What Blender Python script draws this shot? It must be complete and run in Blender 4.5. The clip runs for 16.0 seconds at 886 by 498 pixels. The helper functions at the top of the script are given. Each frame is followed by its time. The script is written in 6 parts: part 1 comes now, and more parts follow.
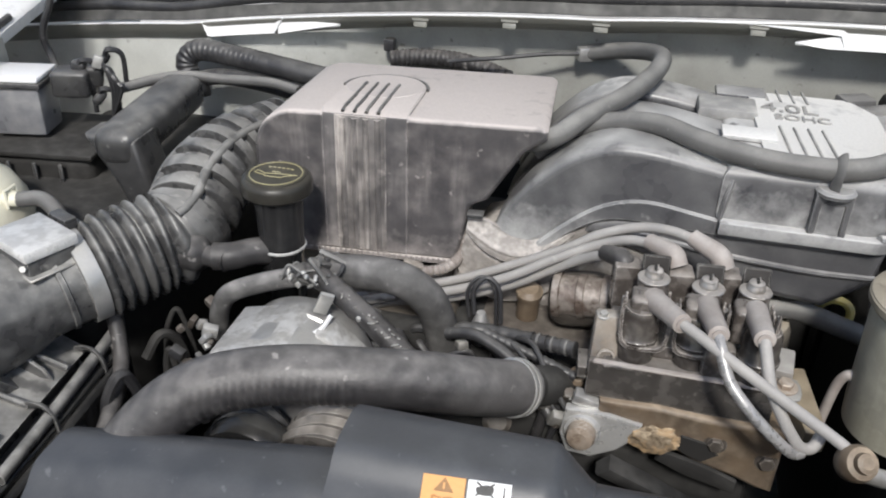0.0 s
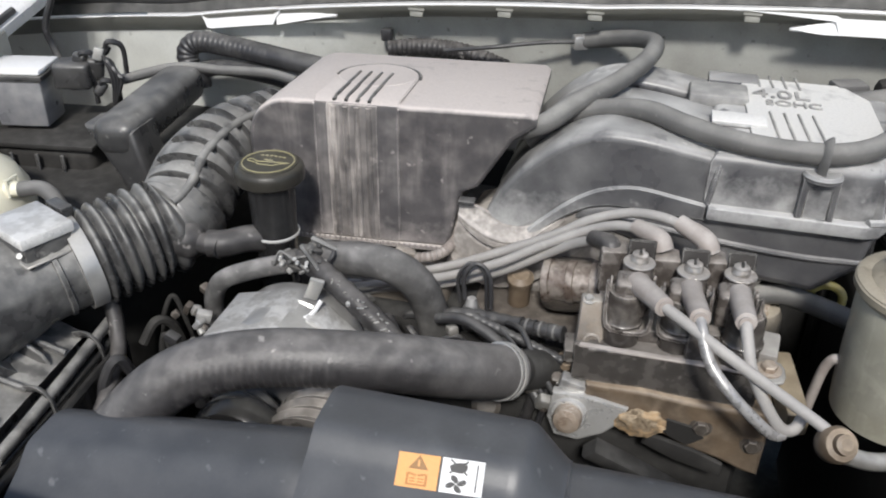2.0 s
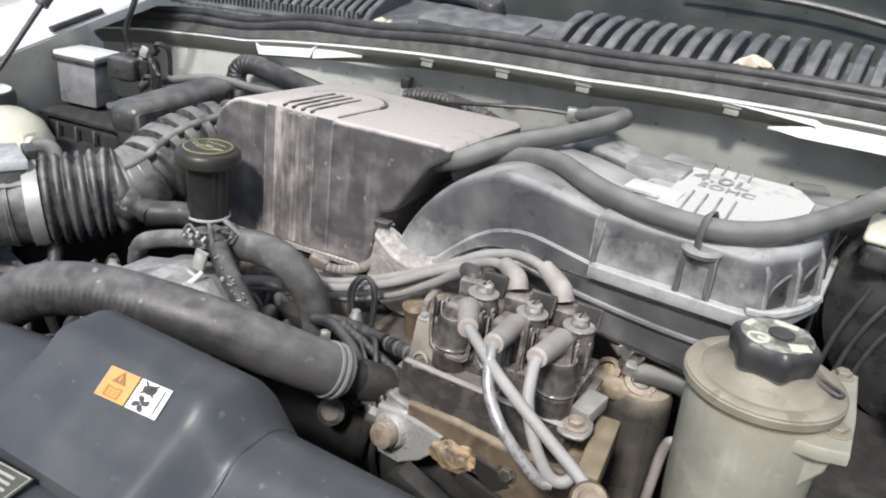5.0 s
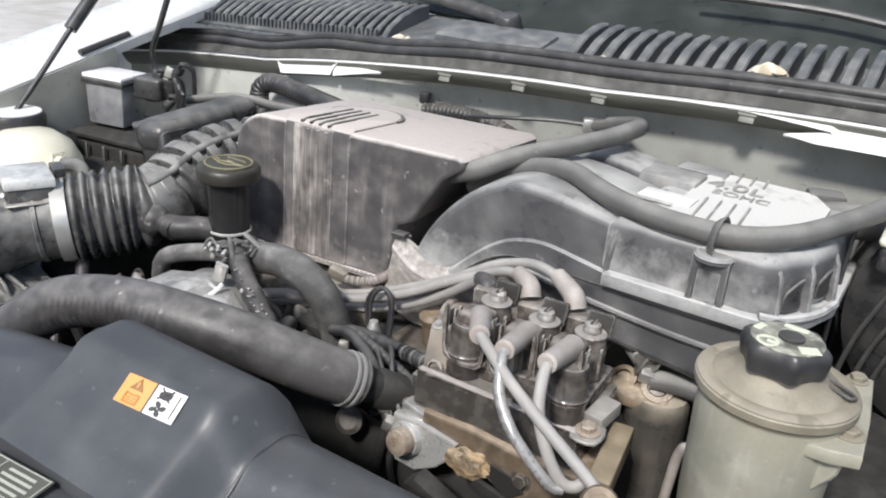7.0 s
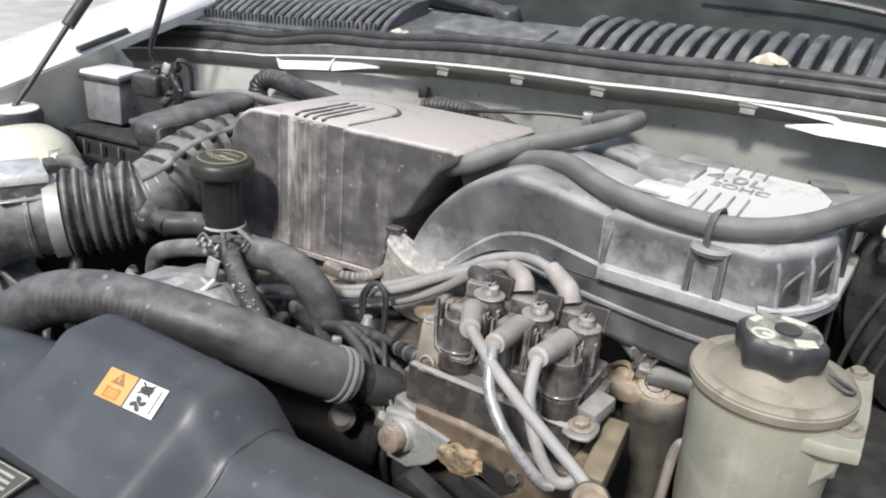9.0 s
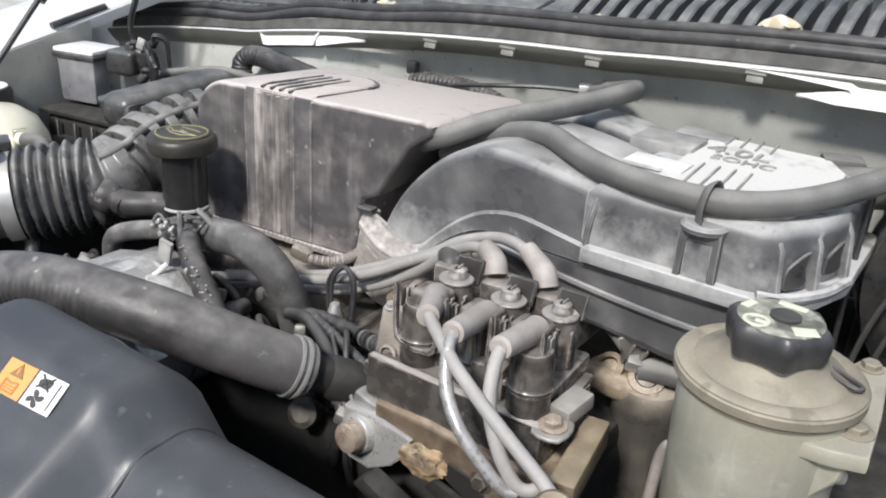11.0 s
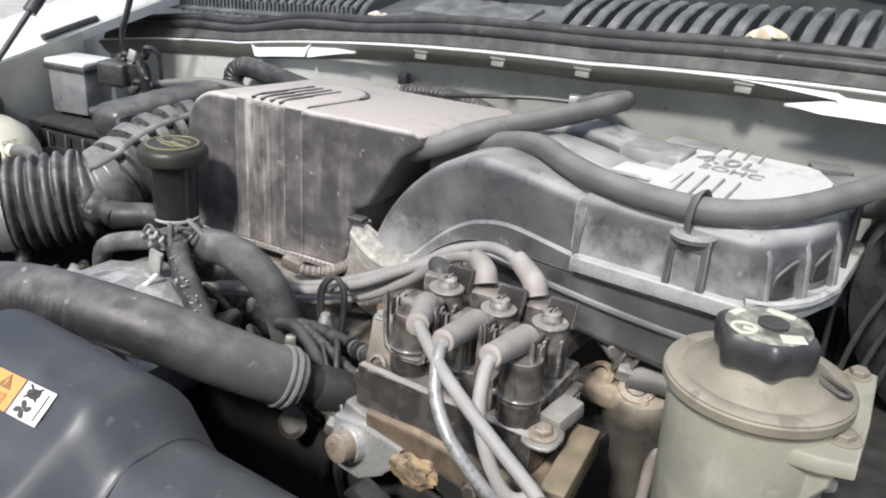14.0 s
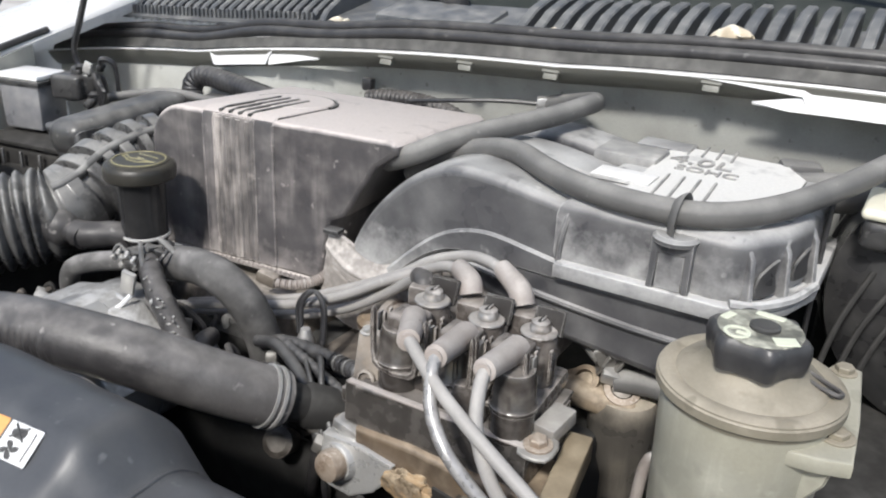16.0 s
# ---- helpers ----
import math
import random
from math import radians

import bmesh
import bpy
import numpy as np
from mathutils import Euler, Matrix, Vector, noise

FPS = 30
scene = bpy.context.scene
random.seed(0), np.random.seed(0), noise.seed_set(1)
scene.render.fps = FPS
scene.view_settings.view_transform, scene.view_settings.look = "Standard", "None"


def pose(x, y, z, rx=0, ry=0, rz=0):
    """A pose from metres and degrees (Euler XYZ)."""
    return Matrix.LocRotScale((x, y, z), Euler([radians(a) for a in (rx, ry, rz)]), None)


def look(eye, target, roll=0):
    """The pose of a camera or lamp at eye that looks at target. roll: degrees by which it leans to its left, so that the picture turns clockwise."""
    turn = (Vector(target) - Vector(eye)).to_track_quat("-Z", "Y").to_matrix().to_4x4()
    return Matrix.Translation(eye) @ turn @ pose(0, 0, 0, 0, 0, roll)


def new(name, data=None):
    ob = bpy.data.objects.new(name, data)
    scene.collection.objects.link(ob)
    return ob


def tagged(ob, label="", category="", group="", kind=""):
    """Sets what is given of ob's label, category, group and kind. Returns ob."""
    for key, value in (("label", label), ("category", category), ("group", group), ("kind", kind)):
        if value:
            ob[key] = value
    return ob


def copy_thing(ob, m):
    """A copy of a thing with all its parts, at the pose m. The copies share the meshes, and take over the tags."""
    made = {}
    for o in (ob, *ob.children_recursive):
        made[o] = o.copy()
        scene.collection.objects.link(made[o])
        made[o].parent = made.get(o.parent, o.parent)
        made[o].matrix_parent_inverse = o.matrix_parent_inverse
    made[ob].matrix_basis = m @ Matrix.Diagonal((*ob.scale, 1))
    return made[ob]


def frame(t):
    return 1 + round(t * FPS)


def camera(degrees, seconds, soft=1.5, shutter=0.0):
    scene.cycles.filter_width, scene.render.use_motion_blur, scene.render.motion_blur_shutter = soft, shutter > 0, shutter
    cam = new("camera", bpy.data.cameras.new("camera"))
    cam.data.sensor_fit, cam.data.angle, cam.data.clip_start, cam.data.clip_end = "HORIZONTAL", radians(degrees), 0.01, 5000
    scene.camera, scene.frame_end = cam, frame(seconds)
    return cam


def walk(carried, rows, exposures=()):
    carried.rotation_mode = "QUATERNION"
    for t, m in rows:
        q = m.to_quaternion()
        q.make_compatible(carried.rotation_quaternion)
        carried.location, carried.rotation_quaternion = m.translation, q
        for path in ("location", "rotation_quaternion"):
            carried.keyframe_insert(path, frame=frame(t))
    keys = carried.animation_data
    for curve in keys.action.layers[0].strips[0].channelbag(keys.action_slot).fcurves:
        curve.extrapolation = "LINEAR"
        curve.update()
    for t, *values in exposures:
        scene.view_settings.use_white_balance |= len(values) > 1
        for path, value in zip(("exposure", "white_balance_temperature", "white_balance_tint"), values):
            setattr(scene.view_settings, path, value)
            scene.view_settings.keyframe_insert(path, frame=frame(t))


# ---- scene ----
cam = camera(55.2, 16.0, soft=2.0, shutter=0.5)
PATH = [
    (0, (-0.022, -0.012, 1.343), (-0.41, 1.668, 0.33), 1.7),
    (0.5, (-0.016, -0.006, 1.339), (-0.386, 1.676, 0.323), 1.8),
    (1, (-0.012, -0.005, 1.338), (-0.388, 1.678, 0.323), 1.8),
    (1.5, (-0.013, -0.012, 1.345), (-0.428, 1.659, 0.327), 0.5),
    (2, (0.004, -0.016, 1.342), (-0.422, 1.647, 0.315), 0.8),
    (2.5, (0.01, -0.021, 1.342), (-0.358, 1.661, 0.323), 1.9),
    (3, (0.013, -0.021, 1.341), (-0.374, 1.633, 0.285), 3.0),
    (3.5, (0.106, 0.0, 1.323), (-0.503, 1.626, 0.33), 4.9),
    (4, (0.229, 0.023, 1.297), (-0.56, 1.654, 0.449), 7.8),
    (6.5, (0.279, 0.038, 1.284), (-0.66, 1.62, 0.5), 5.1),
    (7, (0.284, 0.033, 1.286), (-0.663, 1.614, 0.509), 5.1),
    (7.5, (0.285, 0.029, 1.289), (-0.671, 1.608, 0.519), 5.2),
    (8, (0.285, 0.029, 1.288), (-0.684, 1.602, 0.523), 4.8),
    (8.5, (0.289, 0.033, 1.285), (-0.676, 1.607, 0.514), 4.7),
    (11, (0.302, 0.123, 1.246), (-0.717, 1.649, 0.448), 3.7),
    (11.5, (0.305, 0.122, 1.246), (-0.709, 1.656, 0.458), 3.6),
    (12, (0.307, 0.121, 1.244), (-0.703, 1.665, 0.472), 3.6),
    (12.5, (0.308, 0.123, 1.245), (-0.697, 1.669, 0.471), 3.5),
    (13, (0.308, 0.123, 1.244), (-0.69, 1.678, 0.479), 3.8),
    (13.5, (0.307, 0.123, 1.246), (-0.703, 1.668, 0.478), 3.5),
    (14, (0.305, 0.123, 1.245), (-0.708, 1.665, 0.474), 3.7),
    (14.5, (0.306, 0.123, 1.245), (-0.719, 1.659, 0.478), 3.3),
    (15, (0.306, 0.124, 1.244), (-0.708, 1.666, 0.474), 3.6),
    (15.5, (0.303, 0.126, 1.243), (-0.689, 1.681, 0.469), 4.0),
    (16, (0.282, 0.119, 1.252), (-0.638, 1.717, 0.478), 2.9),
]
walk(cam, [(t, look(eye, target, roll)) for t, eye, target, roll in PATH], [(0.0, 0.1), (3.0, 0.12), (4.2, 0.36), (16.0, 0.36)])

# ---- body of the scene ----
# ---------- light and sky ----------
world = bpy.data.worlds.new("sky")
scene.world = world
world.use_nodes = True
wn = world.node_tree
wn.nodes.clear()
sky = wn.nodes.new("ShaderNodeTexSky")
sky.sky_type = "NISHITA"
sky.sun_disc = False
SUN_EL, SUN_AZ = 44.0, 172.0   # degrees; azimuth from +y, clockwise
sky.sun_elevation, sky.sun_rotation = radians(SUN_EL), radians(SUN_AZ)
sky.air_density, sky.dust_density, sky.ozone_density = 1.0, 1.6, 1.0
wbg = wn.nodes.new("ShaderNodeBackground")
wbg.inputs["Strength"].default_value = 0.12
wout = wn.nodes.new("ShaderNodeOutputWorld")
wn.links.new(sky.outputs[0], wbg.inputs[0])
wn.links.new(wbg.outputs[0], wout.inputs[0])
sun = new("sun", bpy.data.lights.new("sun", "SUN"))
sun.data.energy, sun.data.angle, sun.data.color = 3.05, radians(7), (1.0, 0.978, 0.94)
_d = Vector((math.sin(radians(SUN_AZ)) * math.cos(radians(SUN_EL)), math.cos(radians(SUN_AZ)) * math.cos(radians(SUN_EL)), math.sin(radians(SUN_EL))))
sun.matrix_world = look(_d * 5, (0, 0, 0))

# ---------- materials ----------
def node(nt, kind, **inputs):
    n = nt.nodes.new(kind)
    for k, v in inputs.items():
        n.inputs[k.replace("_", " ")].default_value = v
    return n


def ramp(nt, src, lo, hi):
    m = nt.nodes.new("ShaderNodeMapRange")
    m.inputs["From Min"].default_value, m.inputs["From Max"].default_value = lo, hi
    nt.links.new(src, m.inputs["Value"])
    return m.outputs["Result"]


def maths(nt, op, a, b):
    m = nt.nodes.new("ShaderNodeMath")
    m.operation = op
    for i, v in enumerate((a, b)):
        if isinstance(v, (int, float)):
            m.inputs[i].default_value = v
        else:
            nt.links.new(v, m.inputs[i])
    return m.outputs[0]


def blend(nt, fac, a, b):
    m = nt.nodes.new("ShaderNodeMix")
    m.data_type = "RGBA"
    for sock, v in (("Factor", fac), ("A", a), ("B", b)):
        s = [i for i in m.inputs if i.name == sock and (sock == "Factor" and i.type == "VALUE" or i.type == "RGBA")][0]
        if isinstance(v, (tuple, float, int)):
            s.default_value = v if isinstance(v, (float, int)) else (*v, 1)
        else:
            nt.links.new(v, s)
    return [o for o in m.outputs if o.type == "RGBA"][0]


DUST = (0.53, 0.519, 0.487)


def surface(name, base, rough=0.5, metal=0.0, dust=0.5, film=0.12, streaks=0.0, grain=60.0, bump=0.12, second=None, patch=14.0,
            dust_colour=DUST, spec=0.5, edge=0.0, scuff=0.0, rubbed=0.0, pile=None):
    """A used engine-bay surface: mottled base colour, dust settled on what faces up, a patchy film, streaks running
    down, pale edges (wear and painted highlights) and scuffs.
    pile: splashed dust, on the firewall a darker stretch, with a ragged edge (place where thick, place where it ends,
    amount, raggedness, and an axis other than height)."""
    m = bpy.data.materials.new(name)
    m.use_nodes = True
    nt = m.node_tree
    nt.nodes.clear()
    out, bs = nt.nodes.new("ShaderNodeOutputMaterial"), nt.nodes.new("ShaderNodeBsdfPrincipled")
    nt.links.new(bs.outputs[0], out.inputs[0])
    geo = nt.nodes.new("ShaderNodeNewGeometry")
    fine = node(nt, "ShaderNodeTexNoise", Scale=grain * 6, Detail=4.0, Roughness=0.7)
    mid = node(nt, "ShaderNodeTexNoise", Scale=patch * 4, Detail=2.5, Roughness=0.5)
    broad = node(nt, "ShaderNodeTexNoise", Scale=patch, Detail=3.0, Roughness=0.55)
    for n in (fine, mid, broad):
        nt.links.new(geo.outputs["Position"], n.inputs["Vector"])
    sep = nt.nodes.new("ShaderNodeSeparateXYZ")
    nt.links.new(geo.outputs["Normal"], sep.inputs[0])
    up = ramp(nt, sep.outputs["Z"], 0.25, 0.92)
    worn = ramp(nt, broad.outputs["Fac"], 0.37, 0.63)
    smear = ramp(nt, mid.outputs["Fac"], 0.36, 0.72)
    speck = ramp(nt, fine.outputs["Fac"], 0.32, 0.7)
    settled = maths(nt, "MULTIPLY", up, maths(nt, "ADD", maths(nt, "MULTIPLY", maths(nt, "ADD", worn, smear), 0.36), 0.42))
    cover = maths(nt, "MULTIPLY", settled, dust)
    thin = maths(nt, "MULTIPLY", maths(nt, "ADD", maths(nt, "MULTIPLY", maths(nt, "MULTIPLY", worn, smear), 0.9), maths(nt, "MULTIPLY", smear, 0.35)), film)
    cover = maths(nt, "ADD", cover, maths(nt, "ADD", thin, film * 0.42))
    if streaks:
        st = nt.nodes.new("ShaderNodeMapping")
        st.inputs["Scale"].default_value = (48, 48, 5)
        nt.links.new(geo.outputs["Position"], st.inputs[0])
        sn = node(nt, "ShaderNodeTexNoise", Scale=1.0, Detail=4.0, Roughness=0.65)
        nt.links.new(st.outputs[0], sn.inputs["Vector"])
        run = maths(nt, "MULTIPLY", ramp(nt, sn.outputs["Fac"], 0.5, 0.72), streaks)
        cover = maths(nt, "ADD", cover, maths(nt, "MULTIPLY", run, maths(nt, "ADD", worn, 0.2)))
    if rubbed:
        rb = node(nt, "ShaderNodeTexNoise", Scale=38.0, Detail=3.0, Roughness=0.5)
        nt.links.new(geo.outputs["Position"], rb.inputs["Vector"])
        gone = maths(nt, "MULTIPLY", ramp(nt, rb.outputs["Fac"], 0.585, 0.64), rubbed)
        cover = maths(nt, "MULTIPLY", cover, maths(nt, "SUBTRACT", 1.0, gone))
    # pale rims: worn, dusty edges plus edge highlights put into the colour
    if edge:
        bv = nt.nodes.new("ShaderNodeBevel")
        bv.samples = 3
        bv.inputs["Radius"].default_value = 0.0016
        dot = nt.nodes.new("ShaderNodeVectorMath")
        dot.operation = "DOT_PRODUCT"
        nt.links.new(bv.outputs[0], dot.inputs[0])
        nt.links.new(geo.outputs["Normal"], dot.inputs[1])
        rim = ramp(nt, dot.outputs["Value"], 0.995, 0.9)
        cover = maths(nt, "ADD", cover, maths(nt, "MULTIPLY", maths(nt, "MULTIPLY", rim, maths(nt, "ADD", smear, 0.35)), edge))
    if scuff:
        sc = node(nt, "ShaderNodeTexNoise", Scale=95.0, Detail=2.0, Roughness=0.5)
        nt.links.new(geo.outputs["Position"], sc.inputs["Vector"])
        cover = maths(nt, "ADD", cover, maths(nt, "MULTIPLY", ramp(nt, sc.outputs["Fac"], 0.68, 0.76), scuff))
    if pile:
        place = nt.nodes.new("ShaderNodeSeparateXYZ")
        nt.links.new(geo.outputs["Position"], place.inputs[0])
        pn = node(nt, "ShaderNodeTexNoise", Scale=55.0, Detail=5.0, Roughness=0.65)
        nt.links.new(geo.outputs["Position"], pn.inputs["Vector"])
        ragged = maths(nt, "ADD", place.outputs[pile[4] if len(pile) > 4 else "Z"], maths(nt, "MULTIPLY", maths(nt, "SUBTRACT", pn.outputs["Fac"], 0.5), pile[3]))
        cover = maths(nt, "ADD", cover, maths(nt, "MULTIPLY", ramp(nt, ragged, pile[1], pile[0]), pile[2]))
    cover = maths(nt, "MINIMUM", cover, 0.97)
    tone = blend(nt, maths(nt, "ADD", maths(nt, "MULTIPLY", speck, 0.25), 0.2), tuple(c * 0.88 for c in base), tuple(min(1, c * 1.18 + 0.002) for c in base))
    if second:
        tone = blend(nt, ramp(nt, broad.outputs["Fac"], 0.46, 0.58), tone, second)
    grey = blend(nt, speck, tuple(c * 0.92 for c in dust_colour), tuple(c * 1.06 for c in dust_colour))
    nt.links.new(blend(nt, cover, tone, grey), bs.inputs["Base Color"])
    rr = maths(nt, "ADD", maths(nt, "MULTIPLY", cover, 0.66 - rough), rough)
    nt.links.new(maths(nt, "ADD", rr, maths(nt, "MULTIPLY", maths(nt, "SUBTRACT", smear, 0.5), 0.12)), bs.inputs["Roughness"])
    if metal:
        nt.links.new(maths(nt, "MULTIPLY", maths(nt, "SUBTRACT", 1.0, cover), metal), bs.inputs["Metallic"])
    bs.inputs["Specular IOR Level"].default_value = spec
    bp = node(nt, "ShaderNodeBump", Strength=bump, Distance=0.0015)
    nt.links.new(maths(nt, "ADD", fine.outputs["Fac"], maths(nt, "MULTIPLY", mid.outputs["Fac"], 0.8)), bp.inputs["Height"])
    nt.links.new(bp.outputs[0], bs.inputs["Normal"])
    return m


def plain(name, colour, rough=0.5, metal=0.0, spec=0.5, mottle=0.12):
    return surface(name, colour, rough, metal, dust=0.06, film=mottle, bump=0.05, spec=spec)


PLASTIC = surface("dusty_black_plastic", (0.022, 0.022, 0.024), 0.3, dust=0.28, film=0.06, edge=0.22, scuff=0.15)
BOXPL = surface("airbox_plastic", (0.043, 0.042, 0.046), 0.36, dust=1.8, film=0.13, streaks=0.16, edge=0.4, scuff=0.36, dust_colour=(0.58, 0.53, 0.5), pile=(0.915, 0.942, 0.35, 0.06))
BOXST = surface("streaked_airbox_plastic", (0.05, 0.048, 0.05), 0.4, dust=1.8, film=0.2, streaks=0.8, edge=0.6, scuff=0.2, dust_colour=(0.58, 0.53, 0.49))
MANIF = surface("manifold_plastic", (0.036, 0.036, 0.042), 0.3, dust=0.62, film=0.18, dust_colour=(0.60, 0.595, 0.575), edge=0.5, patch=6, bump=0.03, scuff=0.2, rubbed=0.35, pile=(0.955, 0.99, 0.45, 0.06))
SHROUD = surface("shroud_plastic", (0.06, 0.0625, 0.068), 0.42, dust=0.03, film=0.04, patch=9, bump=0.05, spec=0.55, scuff=0.16, dust_colour=(0.5, 0.51, 0.52))
MANIFB = surface("manifold_base_plastic", (0.036, 0.036, 0.042), 0.34, dust=0.5, film=0.17, dust_colour=(0.56, 0.55, 0.53), edge=0.5, patch=8, bump=0.03, scuff=0.2, rubbed=0.4)
RUBBER = surface("dusty_rubber", (0.021, 0.02, 0.021), 0.45, dust=0.22, film=0.055, scuff=0.4, patch=20, rubbed=0.15, spec=0.4, grain=45, bump=0.25, dust_colour=(0.5, 0.475, 0.45))
DHOSE = surface("dust_dulled_hose", (0.045, 0.044, 0.043), 0.7, dust=0.3, film=0.2, scuff=0.3, patch=16, rubbed=0.4, spec=0.3, dust_colour=(0.45, 0.435, 0.42))
HOSEG = surface("grey_dusty_hose", (0.085, 0.084, 0.083), 0.55, dust=0.36, film=0.1, scuff=0.15, rubbed=0.15, spec=0.35, patch=7)
SEAL = surface("weather_seal_rubber", (0.018, 0.018, 0.021), 0.38, dust=0.13, film=0.05, scuff=0.12)
GRILLE = surface("cowl_plastic", (0.04, 0.048, 0.06), 0.38, dust=0.22, film=0.12, edge=0.3)
WIRE = surface("plug_wire_grey", (0.3, 0.288, 0.275), 0.55, dust=0.5, film=0.25, scuff=0.3, dust_colour=(0.5, 0.48, 0.455), spec=0.35)
WIREG = surface("worn_shiny_lead", (0.3, 0.29, 0.28), 0.2, metal=0.45, dust=0.35, film=0.22, scuff=0.9, patch=40, dust_colour=(0.6, 0.59, 0.575))
BOOT = surface("plug_boot_dusty", (0.29, 0.25, 0.225), 0.5, dust=0.5, film=0.25, dust_colour=(0.54, 0.51, 0.48), scuff=0.2)
COILG = surface("glossy_coil_plastic", (0.02, 0.016, 0.014), 0.12, dust=0.3, film=0.12, edge=0.8, patch=26, bump=0.03, scuff=0.1, dust_colour=(0.5, 0.46, 0.42))
COIL = surface("coil_plastic", (0.028, 0.021, 0.018), 0.2, dust=0.36, film=0.2, edge=0.75, patch=26, bump=0.06, scuff=0.18, dust_colour=(0.5, 0.46, 0.42))
BRACKET = surface("painted_bracket", (0.05, 0.046, 0.042), 0.22, metal=0.4, dust=0.4, film=0.16, edge=0.5, patch=18, bump=0.06, scuff=0.25, dust_colour=(0.5, 0.46, 0.42))
CAST = surface("cast_alloy", (0.5, 0.495, 0.485), 0.34, metal=0.75, dust=0.22, film=0.22, edge=0.3, patch=24)
STEEL = surface("zinc_steel", (0.5, 0.495, 0.48), 0.36, metal=0.75, dust=0.25, film=0.3, scuff=0.2)
DIRTY = surface("dusty_casting", (0.11, 0.09, 0.07), 0.45, dust=0.62, film=0.28, second=(0.035, 0.027, 0.02), patch=30, dust_colour=(0.53, 0.48, 0.42), edge=0.4, scuff=0.2)
GRIME = surface("grimy_brown_casting", (0.036, 0.03, 0.025), 0.42, dust=0.32, film=0.13, second=(0.018, 0.015, 0.012), patch=24, dust_colour=(0.34, 0.3, 0.26), edge=0.3, scuff=0.35)
FOOT = surface("dust_caked_casting", (0.16, 0.145, 0.13), 0.6, dust=0.7, film=0.5, second=(0.1, 0.088, 0.078), patch=34, dust_colour=(0.58, 0.54, 0.5), edge=0.5)
RUST = surface("rusty_casting", (0.1, 0.07, 0.045), 0.5, dust=0.5, film=0.22, second=(0.05, 0.036, 0.026), patch=22, dust_colour=(0.45, 0.36, 0.26), edge=0.3, scuff=0.25)
OXIDE = surface("orange_oxide", (0.38, 0.25, 0.13), 0.85, dust=0.4, film=0.25, second=(0.07, 0.045, 0.026), patch=80, dust_colour=(0.6, 0.49, 0.34), bump=0.6)
PAINT = surface("white_car_paint", (0.8, 0.8, 0.8), 0.3, dust=0.08, film=0.04)
PAINTD = surface("dirty_bay_paint", (0.4, 0.4, 0.365), 0.4, dust=0.3, film=0.45, patch=6, dust_colour=(0.2, 0.196, 0.175), scuff=0.3)
# bay paint toned down: shade under the cowl edge is in this colour
FOLD = surface("shade_toned_fold_paint", (0.2, 0.2, 0.178), 0.45, dust=0.2, film=0.25, patch=9, dust_colour=(0.2, 0.195, 0.17), edge=0.2)
CREAM = surface("cream_plastic", (0.82, 0.79, 0.64), 0.4, dust=0.1, film=0.04)
TANK = surface("grey_green_tank", (0.30, 0.288, 0.228), 0.34, dust=0.3, film=0.32, streaks=0.3, dust_colour=(0.54, 0.52, 0.435), second=(0.25, 0.245, 0.2), patch=9, rubbed=0.5, scuff=0.2)
LID = surface("tank_lid", (0.19, 0.172, 0.13), 0.45, dust=0.75, film=0.3, dust_colour=(0.385, 0.345, 0.275), second=(0.15, 0.135, 0.1), patch=9, rubbed=0.55, scuff=0.15)
RELAY = surface("relay_box_plastic", (0.15, 0.153, 0.17), 0.3, dust=0.15, film=0.2)
WHITE = plain("white_print", (0.88, 0.88, 0.88), 0.5, mottle=0.02)
ORANGE = plain("orange_print", (0.8, 0.38, 0.11), 0.5, mottle=0.03)
INK = plain("black_print", (0.03, 0.03, 0.03), 0.5, mottle=0.03)
BROWN = plain("brown_print", (0.30, 0.14, 0.03), 0.5, mottle=0.03)
YELLOW = plain("yellow_print", (0.8, 0.66, 0.10), 0.5, mottle=0.05)
OLIVE = plain("olive_print", (0.075, 0.075, 0.055), 0.45, mottle=0.05)
DARK = surface("engine_grime", (0.018, 0.0172, 0.0165), 0.8, dust=0.06, film=0.03, spec=0.25, patch=20)
LEAF = surface("dry_leaf", (0.5, 0.42, 0.3), 0.7, dust=0.3, film=0.15, second=(0.68, 0.62, 0.5), patch=60, dust_colour=(0.75, 0.71, 0.62))
GROUND = surface("pale_paving", (0.78, 0.75, 0.7), 0.85, dust=0.35, film=0.5, patch=0.9, grain=6, dust_colour=(0.5, 0.46, 0.41))
PLENM = surface("plenum_plastic", (0.036, 0.036, 0.042), 0.36, dust=0.7, film=0.2, dust_colour=(0.6, 0.595, 0.58), edge=0.5, patch=7, rubbed=0.7, scuff=0.3, pile=(0.992, 1.035, 0.42, 0.09))
FILT = surface("filter_box_plastic", (0.036, 0.036, 0.038), 0.3, dust=0.5, film=0.13, edge=0.5, patch=18, rubbed=0.5, scuff=0.2)
BELLOW = surface("bellows_rubber", (0.026, 0.026, 0.028), 0.26, dust=0.45, film=0.12, scuff=0.2, patch=13, rubbed=0.5)
ALLOY = surface("rough_silver_casting", (0.6, 0.595, 0.58), 0.3, metal=0.55, dust=0.12, film=0.1, edge=0.4, patch=30, bump=0.35)
BRAID = surface("pale_braid", (0.6, 0.59, 0.57), 0.35, metal=0.3, dust=0.2, film=0.2)
